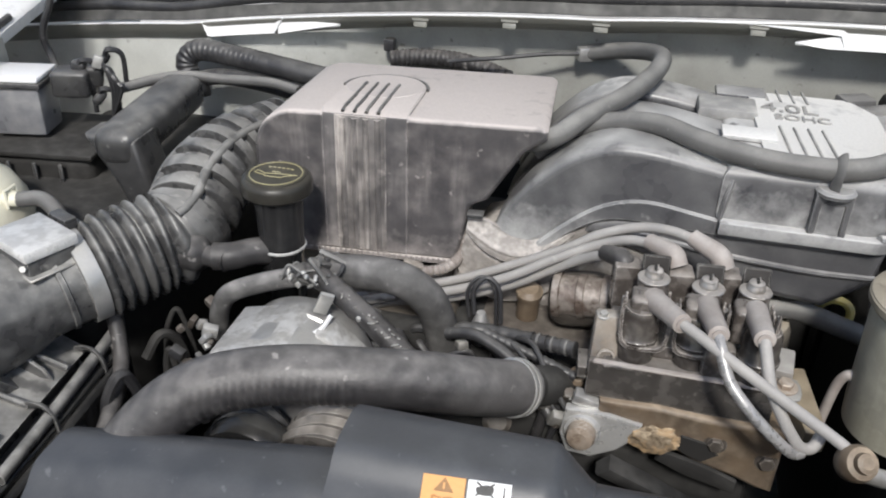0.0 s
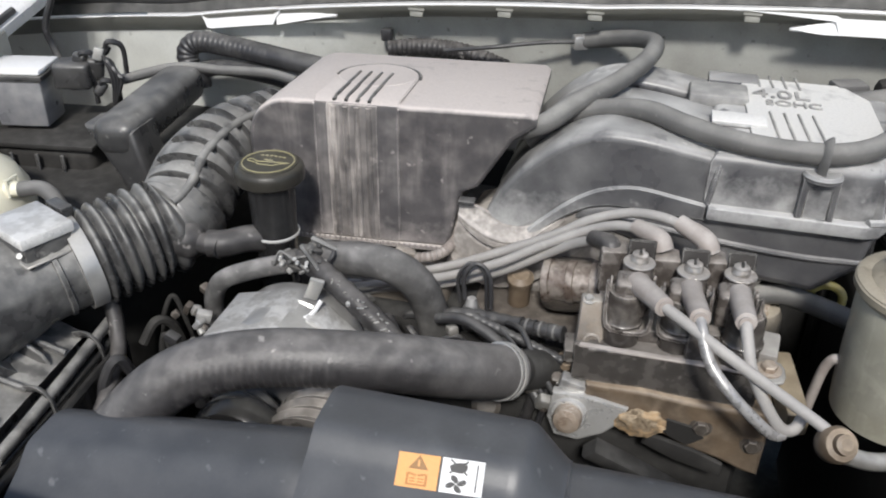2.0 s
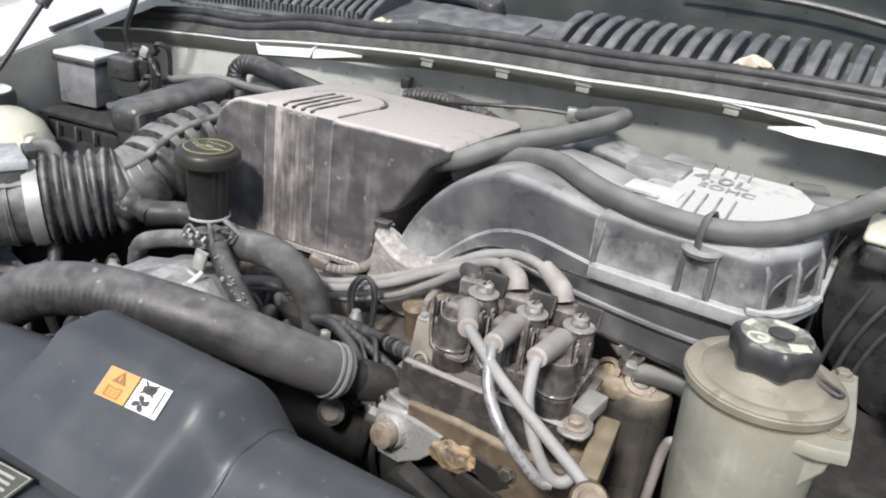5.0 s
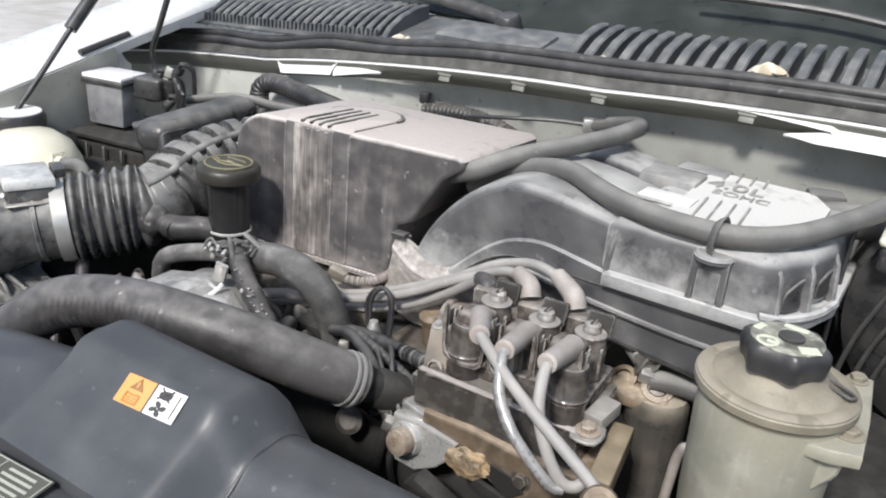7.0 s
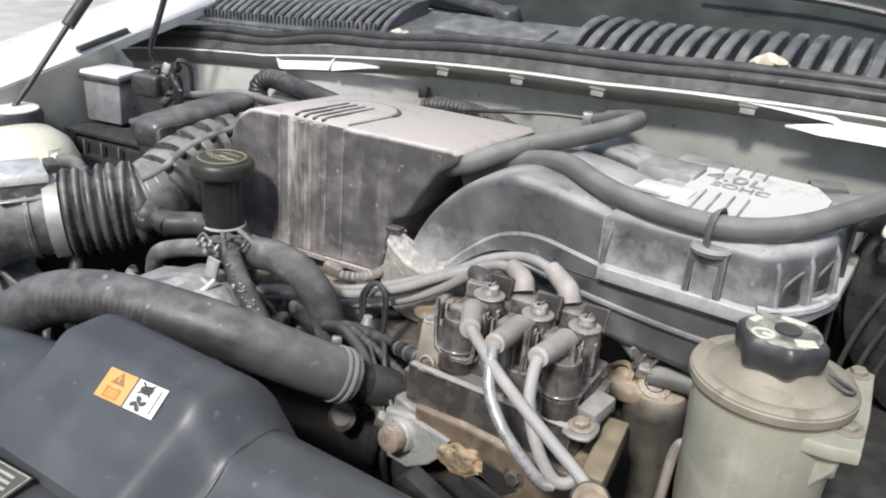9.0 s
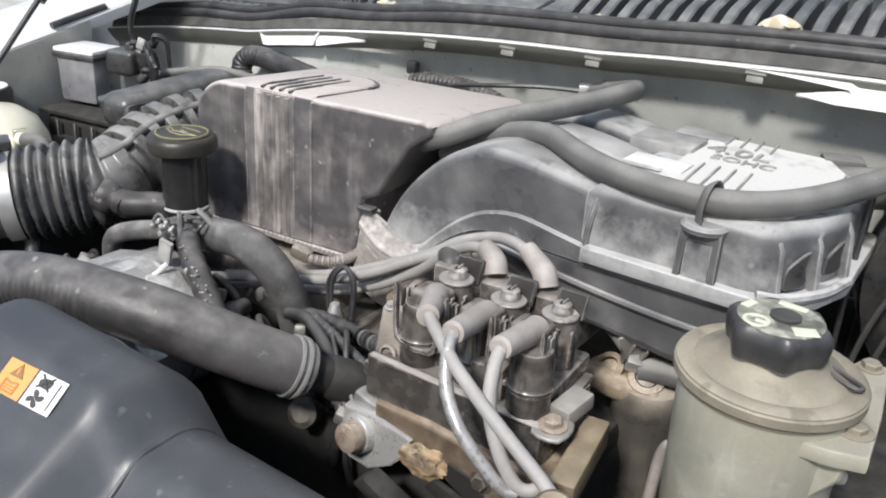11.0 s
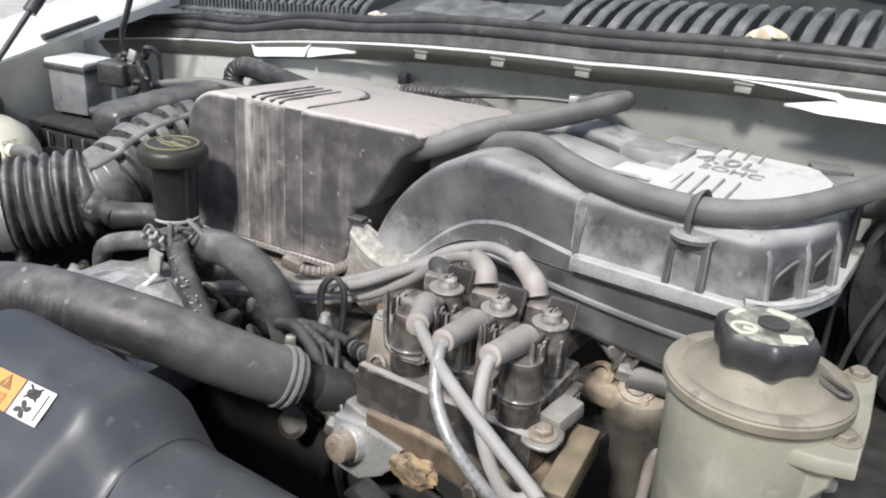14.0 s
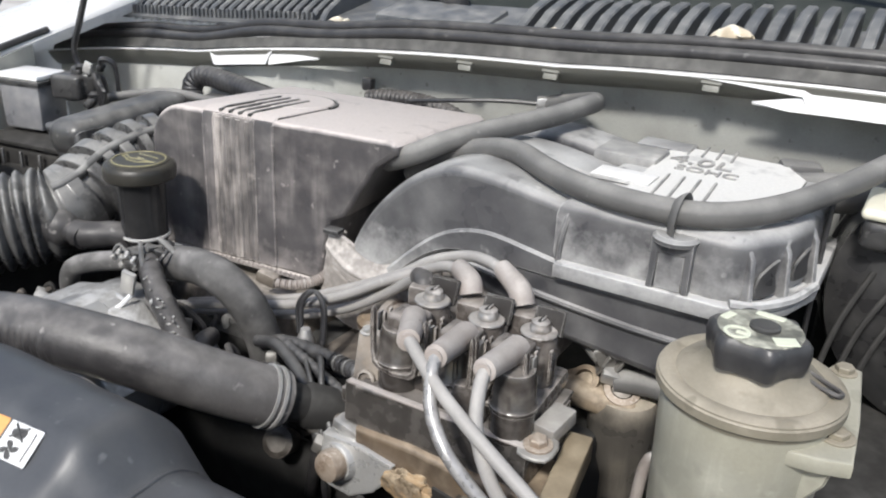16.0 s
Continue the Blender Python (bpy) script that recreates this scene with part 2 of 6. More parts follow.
ALTM = surface("pale_alternator_casting", (0.74, 0.735, 0.72), 0.4, metal=0.3, dust=0.12, film=0.3, edge=0.4, patch=40, bump=0.5, scuff=0.45, dust_colour=(0.3, 0.29, 0.27), second=(0.5, 0.49, 0.47))
GLOSS = surface("glossy_black_plastic", (0.012, 0.012, 0.013), 0.14, dust=0.05, film=0.03, bump=0.03)
GLASS = surface("windscreen_glass", (0.016, 0.021, 0.017), 0.32, dust=0.04, film=0.03, bump=0.02, patch=6, spec=0.35)
DUSTY = surface("dusty_steel", (0.2, 0.19, 0.175), 0.36, metal=0.4, dust=0.45, film=0.22)

# ---------- builders ----------
SHIFT = {}


def thing(name, at, label, category, group="", kind=""):
    ob = new(name)
    ob.location = at
    ob.empty_display_size = 0.02
    SHIFT[ob] = Vector(at)
    return tagged(ob, label, category, group, kind)


def finish(bm, name, mat, sharp=40):
    bmesh.ops.recalc_face_normals(bm, faces=bm.faces)
    for f in bm.faces:
        f.smooth = len(f.verts) < 7
    for e in bm.edges:
        if len(e.link_faces) == 2 and e.calc_face_angle(0) > radians(sharp):
            e.smooth = False
    me = bpy.data.meshes.new(name)
    bm.to_mesh(me)
    bm.free()
    me.materials.append(mat)
    return me


def part(name, bm, mat, parent, label="", sharp=40):
    sh = SHIFT[parent]
    bmesh.ops.translate(bm, verts=bm.verts, vec=-sh)
    ob = new(name, finish(bm, name, mat, sharp))
    ob.parent = parent
    SHIFT[ob] = sh
    if label:
        tagged(ob, label)
    return ob


def solo(name, bm, mat, label, category, group="", kind="", sharp=40):
    """A thing that is one mesh."""
    lo = [min(v.co[i] for v in bm.verts) for i in range(3)]
    hi = [max(v.co[i] for v in bm.verts) for i in range(3)]
    at = Vector(((lo[0] + hi[0]) / 2, (lo[1] + hi[1]) / 2, lo[2]))
    bmesh.ops.translate(bm, verts=bm.verts, vec=-at)
    ob = new(name, finish(bm, name, mat, sharp))
    ob.location = at
    SHIFT[ob] = at
    return tagged(ob, label, category, group, kind)


def spline(pts, n=12):
    p = [Vector(q) for q in pts]
    p = [p[0] * 2 - p[1]] + p + [p[-1] * 2 - p[-2]]
    out = []
    for i in range(1, len(p) - 2):
        a, b, c, d = p[i - 1:i + 3]
        for k in range(n):
            t = k / n
            out.append(0.5 * ((2 * b) + (c - a) * t + (2 * a - 5 * b + 4 * c - d) * t * t + (3 * b - a - 3 * c + d) * t ** 3))
    out.append(p[-2])
    return out


def tube(pts, r, seg=16, n=10, bm=None, smooth=True, squash=1.0):
    """A tube along a smooth line; r is a radius or a function of the part of the length gone."""
    bm = bm or bmesh.new()
    line = spline(pts, n) if smooth else [Vector(p) for p in pts]
    total = [0.0]
    for a, b in zip(line, line[1:]):
        total.append(total[-1] + (b - a).length)
    up = None
    rings = []
    for i, p in enumerate(line):
        t = (line[min(i + 1, len(line) - 1)] - line[max(i - 1, 0)]).normalized()
        if up is None:
            up = t.orthogonal().normalized()
        up = (up - t * up.dot(t)).normalized()
        side = t.cross(up)
        rad = r(total[i] / total[-1]) if callable(r) else r
        rings.append([bm.verts.new(p + (up * math.cos(a) + side * math.sin(a) * squash) * rad) for a in (2 * math.pi * k / seg for k in range(seg))])
    for a, b in zip(rings, rings[1:]):
        for k in range(seg):
            bm.faces.new((a[k], a[(k + 1) % seg], b[(k + 1) % seg], b[k]))
    bm.faces.new(rings[0][::-1])
    bm.faces.new(rings[-1])
    return bm


def axes(at, way, top=(0, 0, 1)):
    """A pose whose z axis is way."""
    z = Vector(way).normalized()
    t = Vector(top)
    if abs(z.dot(t.normalized())) > 0.98:
        t = Vector((0, 1, 0))
    x = t.cross(z).normalized()
    m = Matrix((x, z.cross(x), z)).transposed().to_4x4()
    m.translation = at
    return m


def lathe(profile, m, seg=32, bm=None, wave=None, hollow=False):
    """Turns (radius, height) pairs round the z axis of m; hollow leaves a ring with an open middle."""
    bm = bm or bmesh.new()
    rings = []
    for r, h in profile:
        ring = []
        for k in range(seg):
            a = 2 * math.pi * k / seg
            rr = r * (wave(a) if wave else 1)
            ring.append(bm.verts.new(m @ Vector((rr * math.cos(a), rr * math.sin(a), h))))
        rings.append(ring)
    for a, b in zip(rings, rings[1:] + (rings[:1] if hollow else [])):
        for k in range(seg):
            bm.faces.new((a[k], a[(k + 1) % seg], b[(k + 1) % seg], b[k]))
    if not hollow:
        bm.faces.new(rings[0][::-1])
        bm.faces.new(rings[-1])
    return bm


def rbox(size, m, bevel=0.003, seg=2, bm=None, taper=1.0):
    """A box with rounded edges, centred on m; taper narrows its top."""
    own = bmesh.new()
    bmesh.ops.create_cube(own, size=1)
    for v in own.verts:
        k = taper if v.co.z > 0 else 1
        v.co = Vector((v.co.x * size[0] * k, v.co.y * size[1] * k, v.co.z * size[2]))
    if bevel:
        bmesh.ops.bevel(own, geom=own.edges[:], offset=min(bevel, min(size) * 0.45), segments=seg, profile=0.5, affect="EDGES")
    bmesh.ops.transform(own, matrix=m, verts=own.verts)
    return join(bm, own)


def join(bm, own):
    if bm is None:
        return own
    me = bpy.data.meshes.new("tmp")
    own.to_mesh(me)
    own.free()
    bm.from_mesh(me)
    bpy.data.meshes.remove(me)
    return bm


def prism(outline, depth, m, bevel=0.003, seg=2, bm=None):
    """A closed outline in the xy plane of m, drawn out along its z."""
    own = bmesh.new()
    base = [own.verts.new((x, y, 0)) for x, y in outline]
    own.faces.new(base)
    got = bmesh.ops.extrude_face_region(own, geom=own.faces[:])
    bmesh.ops.translate(own, verts=[v for v in got["geom"] if isinstance(v, bmesh.types.BMVert)], vec=(0, 0, depth))
    bmesh.ops.recalc_face_normals(own, faces=own.faces)
    if bevel:
        caps = [f for f in own.faces if len(f.verts) == len(outline)]
        rim = {e for f in caps for e in f.edges}
        bmesh.ops.bevel(own, geom=list(rim), offset=bevel, segments=seg, profile=0.5, affect="EDGES", clamp_overlap=True)
    bmesh.ops.transform(own, matrix=m, verts=own.verts)
    return join(bm, own)


# x stays x, the outline's y becomes z, depth goes to +y
def upright(y, x=0.0, z=0.0):
    m = Matrix(((1, 0, 0), (0, 0, 1), (0, 1, 0))).to_4x4()
    m.translation = (x, y, z)
    return m


# the outline's x becomes y, its y becomes z, depth goes to +x
def along_x(x):
    m = Matrix(((0, 0, 1), (1, 0, 0), (0, 1, 0))).to_4x4()
    m.translation = (x, 0, 0)
    return m


def sheet(fn, nu, nv, thick=0.002, bm=None):
    """A grid whose points are fn(u, v), u and v from 0 to 1, given a thickness downwards."""
    bm = bm or bmesh.new()
    g = [[bm.verts.new(fn(i / nu, j / nv)) for j in range(nv + 1)] for i in range(nu + 1)]
    fs = [bm.faces.new((g[i][j], g[i + 1][j], g[i + 1][j + 1], g[i][j + 1])) for i in range(nu) for j in range(nv)]
    if thick:
        bmesh.ops.recalc_face_normals(bm, faces=bm.faces)
        if sum(f.normal.z for f in fs) < 0:
            bmesh.ops.reverse_faces(bm, faces=bm.faces)
        bmesh.ops.solidify(bm, geom=bm.faces[:], thickness=thick)
    return bm


def hexbolt(at, way, r, h, bm=None, washer=0.0):
    m = axes(at, way)
    if washer:
        bm = lathe([(washer, 0), (washer, h * 0.2), (washer * 0.9, h * 0.25)], m, 20, bm)
    bm = lathe([(r, 0), (r, h * 0.85), (r * 0.85, h)], m, 6, bm)
    return bm


def smooth01(x, a, b):
    t = min(1, max(0, (x - a) / (b - a)))
    return t * t * (3 - 2 * t)

# ---------- the ground and the body round the engine bay ----------
bm = bmesh.new()
sheet(lambda u, v: (-60 + 120 * u, -60 + 120 * v, 0), 4, 4, 0, bm)
solo("ground", bm, GROUND, "pale sunlit paving round the car", "ground", kind="structure")


def lip_z(x):
    return 1.097 - 0.126 * (x - 0.07) ** 2 + 0.075 * max(0.0, -0.58 - x) + 0.06 * min(0.4, max(0.0, x + 0.065))


def lip_y(x):
    return 0.928 + 0.05 * max(0, abs(x + 0.1) - 0.45)


X0, X1 = -0.92, 0.62
# firewall with a sloped upper flange that is wide at both ends
bm = bmesh.new()
sheet(lambda u, v: (X0 + (X1 - X0) * u, lip_y(X0 + (X1 - X0) * u) + 0.022 + 0.032 * smooth01(X0 + (X1 - X0) * u, -0.5, -0.3) + 0.012 * math.sin(v * 3.1) ** 2, 0.55 + (lip_z(X0 + (X1 - X0) * u) - 0.023 - 0.55) * v), 60, 16, 0.004, bm)
# pile along x: darker from -0.46 on, fully so right of -0.30
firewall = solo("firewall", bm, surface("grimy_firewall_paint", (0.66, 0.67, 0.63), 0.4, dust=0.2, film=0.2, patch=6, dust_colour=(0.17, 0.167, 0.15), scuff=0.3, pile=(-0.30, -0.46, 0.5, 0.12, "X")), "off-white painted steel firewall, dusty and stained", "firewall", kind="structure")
bm = bmesh.new()


def flange_drop(x):
    left = smooth01(x, -0.553, -0.547) * (1 - smooth01(x, -0.456, -0.448))
    if x > 0.179:
        return 0.0255
    return 0.0018 + 0.0179 * left + 0.0015 * smooth01(x, 0.03, 0.09) + 0.0082 * max(0.0, (x - 0.09) / 0.089)


def flange(u, v):
    x = X0 + (X1 - X0) * u
    return (x, lip_y(x) + 0.25 * flange_drop(x) * (1 - v) + 0.003, lip_z(x) - flange_drop(x) * v)


sheet(flange, 240, 3, 0.002, bm)
solo("cowl_flange", bm, PAINT, "white painted cowl flange under the rubber seal", "cowl flange", kind="structure")
bm = bmesh.new()


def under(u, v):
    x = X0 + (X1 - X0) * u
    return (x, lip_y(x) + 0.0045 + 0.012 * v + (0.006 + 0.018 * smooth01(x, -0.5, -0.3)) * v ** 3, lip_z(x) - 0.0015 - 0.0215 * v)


# the fold's shade comes from its darker paint
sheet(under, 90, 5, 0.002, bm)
solo("cowl_underside", bm, FOLD, "painted fold under the cowl edge, its shade put into the colour", "cowl panel", kind="structure")
# pointed pressings where the wide ends of the flange run out
for x0, x1 in ((-0.453, -0.374), (0.134, 0.186)):
    bm = bmesh.new()

    def wedge(u, v, x0=x0, x1=x1):
        x = x0 + (x1 - x0) * u
        top, low = lip_z(x) - 0.004 - 0.0075 * u, lip_z(x) - 0.0205 + 0.0085 * u
        if x0 > 0:
            top, low = lip_z(x) - 0.0205 + 0.0100 * u, lip_z(x) - 0.0207 - 0.0048 * min(1.0, 1.6 * u)
        return (x, lip_y(x) + 0.003 + 0.0035 * v, low + (top - low) * v)

    sheet(wedge, 12, 3, 0.002, bm)
    solo("cowl_pressing", bm, PAINT, "white wedge-shaped pressing below the cowl edge", "cowl panel", kind="structure")
# square clip heads along the fold
for x in (-0.275, -0.171, -0.069, 0.095):
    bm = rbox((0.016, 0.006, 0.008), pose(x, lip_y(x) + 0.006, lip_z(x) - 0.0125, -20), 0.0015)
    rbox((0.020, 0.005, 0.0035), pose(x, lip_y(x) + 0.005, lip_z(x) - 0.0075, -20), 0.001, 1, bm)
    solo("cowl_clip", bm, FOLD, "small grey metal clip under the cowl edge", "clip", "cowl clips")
# rubber seal: base strip and two beads
seal = thing("cowl_seal", (-0.1, 0.945, 1.1), "black rubber weather seal along the cowl, dusty", "seal")


def run(dy, dz):
    return [(x, lip_y(x) + dy, lip_z(x) + dz + 0.003 * math.sin(x * 23) * (1 - smooth01(x, -0.2, 0.0))) for x in [X0 + (X1 - X0) * k / 14 for k in range(15)]]


bm = bmesh.new()
sheet(lambda u, v: (X0 + (X1 - X0) * u, lip_y(X0 + (X1 - X0) * u) + 0.012 + 0.006 * v, lip_z(X0 + (X1 - X0) * u) + 0.001 + 0.012 * v), 60, 3, 0.003, bm)
part("seal_base", bm, surface("seal_carrier", (0.04, 0.04, 0.039), 0.6, dust=0.16, film=0.12, spec=0.2, grain=120, bump=0.4), seal, "grey ribbed carrier strip")
part("bead", tube(run(0.022, 0.017), 0.0068, 10), SEAL, seal)
part("bead", tube(run(0.031, 0.026), 0.0062, 10), SEAL, seal)

# plastic cowl cover with louvre ribs
cowl = thing("cowl_grille", (-0.1, 1.0, 1.1), "black ribbed plastic cowl grille below the windscreen, with dry litter", "cowl grille")
bm = bmesh.new()
sheet(lambda u, v: (X0 + (X1 - X0) * u, 0.955 + 0.03 * max(0, abs(X0 + (X1 - X0) * u + 0.1) - 0.45) + 0.14 * v, lip_z(X0 + (X1 - X0) * u) * 0.55 + 0.5035 + 0.002 + 0.026 * v), 40, 10, 0.003, bm)
part("cowl_panel", bm, GRILLE, cowl)


def louvre(x, h, w):
    lz = lip_z(x) * 0.55 + 0.5035
    pr = [(0.972, lz - 0.004), (0.974, lz + 0.012), (0.982, lz + 0.020 * h), (1.01, lz + 0.034 * h), (1.045, lz + 0.043 * h), (1.075, lz + 0.045 * h), (1.075, lz + 0.02)]
    part("louvre", prism(pr, w, along_x(x), 0.002, 1), GRILLE, cowl)


for k in range(23):
    louvre(-0.137 + 0.0216 * k, 1.0 + 0.9 * max(0.0, -0.137 + 0.0216 * k), 0.0122)
for k in range(22):
    louvre(-0.745 + 0.0162 * k, 1.0, 0.0085)
bm = bmesh.new()
for k in range(44):
    rbox((0.003, 0.004, 0.016), pose(-0.74 + 0.0076 * k, 0.971, lip_z(-0.74 + 0.0076 * k) * 0.55 + 0.512), 0, 1, bm)
part("lattice", bm, GRILLE, cowl)
part("raised_panel", rbox((0.15, 0.07, 0.02), pose(-0.255, 1.02, 1.112, 12), 0.006), GRILLE, cowl)
# windscreen and wiper
bm = bmesh.new()
sheet(lambda u, v: (-0.95 + 1.75 * u, 1.075 + 0.62 * v + 0.1 * (2 * u - 1) ** 2, 1.125 + 0.42 * v), 16, 8, 0.006, bm)
solo("windscreen", bm, GLASS, "dark green tinted windscreen, dusty at its foot", "windscreen", kind="structure")
wiper = thing("wiper", (-0.3, 1.08, 1.13), "black windscreen wiper arm resting on the glass", "wiper")
part("arm", tube([(-0.44, 1.065, 1.15), (-0.38, 1.075, 1.146), (-0.30, 1.075, 1.136), (-0.265, 1.07, 1.128)], 0.011, 10, squash=0.6), SEAL, wiper)
part("pivot", lathe([(0.018, 0), (0.018, 0.018), (0.013, 0.024)], axes((-0.262, 1.065, 1.118), (0, -0.3, 1)), 20), SEAL, wiper)
part("blade", tube([(-0.03, 1.115, 1.195), (0.05, 1.12, 1.195), (0.14, 1.125, 1.192), (0.3, 1.12, 1.175)], 0.0045, 8), SEAL, wiper)
# dry leaves on the grille
leafm = bmesh.new()


def curl(u, v):
    """A leaf rolled over on itself, thick in the middle and pinched at the tips."""
    w = math.sin(math.pi * (0.06 + 0.86 * u)) ** 0.7
    a = 0.15 + 2.5 * v + 0.25 * math.sin(9 * u)
    r = 1 + 0.07 * math.sin(11 * u + 5 * v)
    return (-0.021 + 0.043 * u + 0.006 * v, -0.0095 * math.cos(a) * w * r, 0.0155 * math.sin(a) * w * r + 0.004 * u - 0.002)


sheet(curl, 18, 14, 0.0009, leafm)
sheet(lambda u, v: (0.002 + 0.024 * u, -0.011 + 0.014 * v + 0.004 * math.sin(7 * u), 0.002 + 0.009 * math.sin(2.6 * v + 2 * u)), 8, 8, 0.0008, leafm)
bmesh.ops.transform(leafm, matrix=pose(0.096, 0.968, 1.137, 12, 4, -8) @ Matrix.Scale(0.82, 4), verts=leafm.verts)
leaf1 = solo("dry_leaf", leafm, LEAF, "curled pale dry leaf lying on the cowl", "leaf", "leaves on the cowl")
for x, y, z, s, rz in ((-0.37, 0.965, 1.098, 0.5, 60), (-0.085, 0.968, 1.120, 0.35, 20), (0.137, 0.964, 1.129, 0.4, -5), (0.160, 0.965, 1.128, 0.5, -15), (0.184, 0.966, 1.127, 0.45, 25), (-0.36, 0.97, 1.098, 0.4, 100)):
    lf = copy_thing(leaf1, pose(x, y, z, 15, 10, rz))
    lf.scale = (s, s, s)

# near fender with its inner apron
def fender_edge(y):
    return 1.013 + 0.235 * (y - 0.63) if y > 0.3 else 0.9355 + 0.16 * (y - 0.3)


def fender(side, edge, lab):
    bm = bmesh.new()
    outl = [(0.004, -0.02), (0.0, -0.006), (0.006, 0.0), (0.03, 0.006), (0.09, 0.014), (0.15, 0.0), (0.19, -0.05), (0.205, -0.14), (0.21, -0.35), (0.205, -0.62)]

    def fn(u, v):
        y = -0.35 + 1.75 * u
        k = v * (len(outl) - 1)
        i = min(int(k), len(outl) - 2)
        t = k - i
        dx = outl[i][0] * (1 - t) + outl[i + 1][0] * t
        dz = outl[i][1] * (1 - t) + outl[i + 1][1] * t
        return (edge + side * dx, y, fender_edge(min(y, 0.99)) + dz)

    sheet(fn, 30, 24, 0.0015, bm)
    return solo("fender", bm, PAINT, lab, "fender", kind="structure")


fender(-1, -0.74, "white painted front fender beside the bay, sunlit")
fender(1, 0.56, "white painted front fender beyond the brake booster")
for side, edge in ((-1, -0.738), (1, 0.558)):
    bm = bmesh.new()
    back = 0.80 if side < 0 else 1.0
    sheet(lambda u, v: (edge - side * 0.012 * math.sin(v * 3.1), -0.3 + (back + 0.3) * u, 0.45 + (fender_edge(-0.3 + (back + 0.3) * u) - 0.006 - 0.45) * v), 20, 10, 0.003, bm)
    solo("inner_apron", bm, PAINTD, "dusty grey painted inner fender apron", "apron", kind="structure")
gasket = tube([(-0.744, 0.75, 1.044), (-0.745, 0.79, 1.053), (-0.746, 0.832, 1.062)], 0.0045, 8)
solo("fender_gasket", gasket, SEAL, "short black rubber bumper strip on the fender", "rubber strip")
# radiator support in front, and the dark floor of the bay
solo("radiator_support", rbox((1.3, 0.12, 0.03), pose(-0.1, 0.205, 0.935), 0.006), SHROUD, "dark plastic radiator support cover at the nose", "radiator support", kind="structure")
solo("radiator_core", rbox((1.24, 0.05, 0.46), pose(-0.1, 0.215, 0.69), 0.004), DARK, "dark radiator core below the support panel", "radiator", kind="structure")
solo("wheel_arch", rbox((0.27, 0.46, 0.46), pose(-0.60, 0.75, 0.69), 0.05, 3), DARK, "dark plastic wheel arch liner low in the bay", "wheel arch", kind="structure")
solo("wheel_arch_far", rbox((0.32, 0.55, 0.42), pose(0.40, 0.70, 0.66), 0.05, 3), DARK, "dark wheel arch liner below the booster", "wheel arch", kind="structure")
# added black sheet: gives the low firewall the darkness of deep shade
bm = bmesh.new()
sheet(lambda u, v: (-0.78 + 1.34 * u, 0.985 - 0.03 * math.sin(3.1 * v), 0.5 + 0.39 * v), 30, 8, 0.012, bm)
solo("firewall_shade_sheet", bm, DARK, "added black sheet for the deep shade low on the firewall", "insulation pad", kind="structure")
# added black panel, stands in for shade behind the booster
solo("booster_shade_panel", rbox((0.34, 0.03, 0.45), pose(0.40, 0.925, 0.82), 0.01), DARK, "added black panel for the shade behind the brake booster", "insulation pad", kind="structure")
solo("bay_floor", rbox((1.36, 0.9, 0.02), pose(-0.1, 0.56, 0.46), 0), DARK, "dark oily floor below the engine", "splash shield", kind="structure")
# opened hood above, out of sight, which shades the bay
bm = bmesh.new()
sheet(lambda u, v: (-0.86 + 1.52 * u, 1.12 - 0.30 * v, 1.30 + 1.05 * v + 0.04 * math.sin(3.1 * u)), 10, 10, 0.02, bm)
solo("hood", bm, PAINTD, "white painted hood standing open above the bay", "hood", kind="structure")
strut = thing("hood_strut", (-0.72, 0.64, 0.99), "black gas strut that holds the hood open", "hood strut")
part("rod", tube([(-0.72, 0.62, 0.97), (-0.72, 0.66, 1.012), (-0.72, 0.725, 1.084)], 0.0035, 10), SEAL, strut)
part("cylinder", tube([(-0.72, 0.722, 1.081), (-0.72, 0.80, 1.165), (-0.72, 0.98, 1.36)], 0.0085, 12), SEAL, strut)
solo("bay_cable", tube([(-0.615, 0.85, 1.27), (-0.650, 0.85, 1.19), (-0.680, 0.85, 1.123), (-0.701, 0.85, 1.079), (-0.720, 0.85, 1.039), (-0.714, 0.85, 1.011), (-0.690, 0.83, 0.985)], 0.0042, 8), SEAL, "black cable running up past the cowl corner", "cable")

# ---------- engine mass ----------
solo("engine_block", rbox((0.44, 0.42, 0.36), pose(-0.10, 0.76, 0.67), 0.02), DARK, "dark grimy engine block deep in the bay", "engine block")
lower = thing("lower_intake", (-0.08, 0.70, 0.84), "dust-covered lower intake manifold casting", "intake manifold")
def rounded(pts, n=4):
    """A closed outline smoothed through its points."""
    q = spline([(x, z, 0) for x, z in pts + pts[:3]], n)
    return [(p.x, p.y) for p in q[n:n * (len(pts) + 1)]]


part("casting", prism([(-0.150, 0.944), (-0.132, 0.950), (-0.10, 0.943), (-0.06, 0.955), (-0.03, 0.975), (0.02, 0.98), (0.06, 0.975), (0.06, 0.90), (-0.03, 0.86), (-0.175, 0.885), (-0.170, 0.91)], 0.08, upright(0.682), 0.009, 3), FOOT, lower)
FT = spline([(-0.158, 0.966, 0), (-0.145, 0.968, 0), (-0.128, 0.962, 0), (-0.108, 0.956, 0), (-0.090, 0.958, 0), (-0.070, 0.970, 0), (-0.048, 0.988, 0)], 8)
FM = spline([(-0.158, 0.953, 0), (-0.145, 0.942, 0), (-0.128, 0.933, 0), (-0.108, 0.930, 0), (-0.088, 0.938, 0), (-0.066, 0.956, 0), (-0.042, 0.974, 0)], 8)
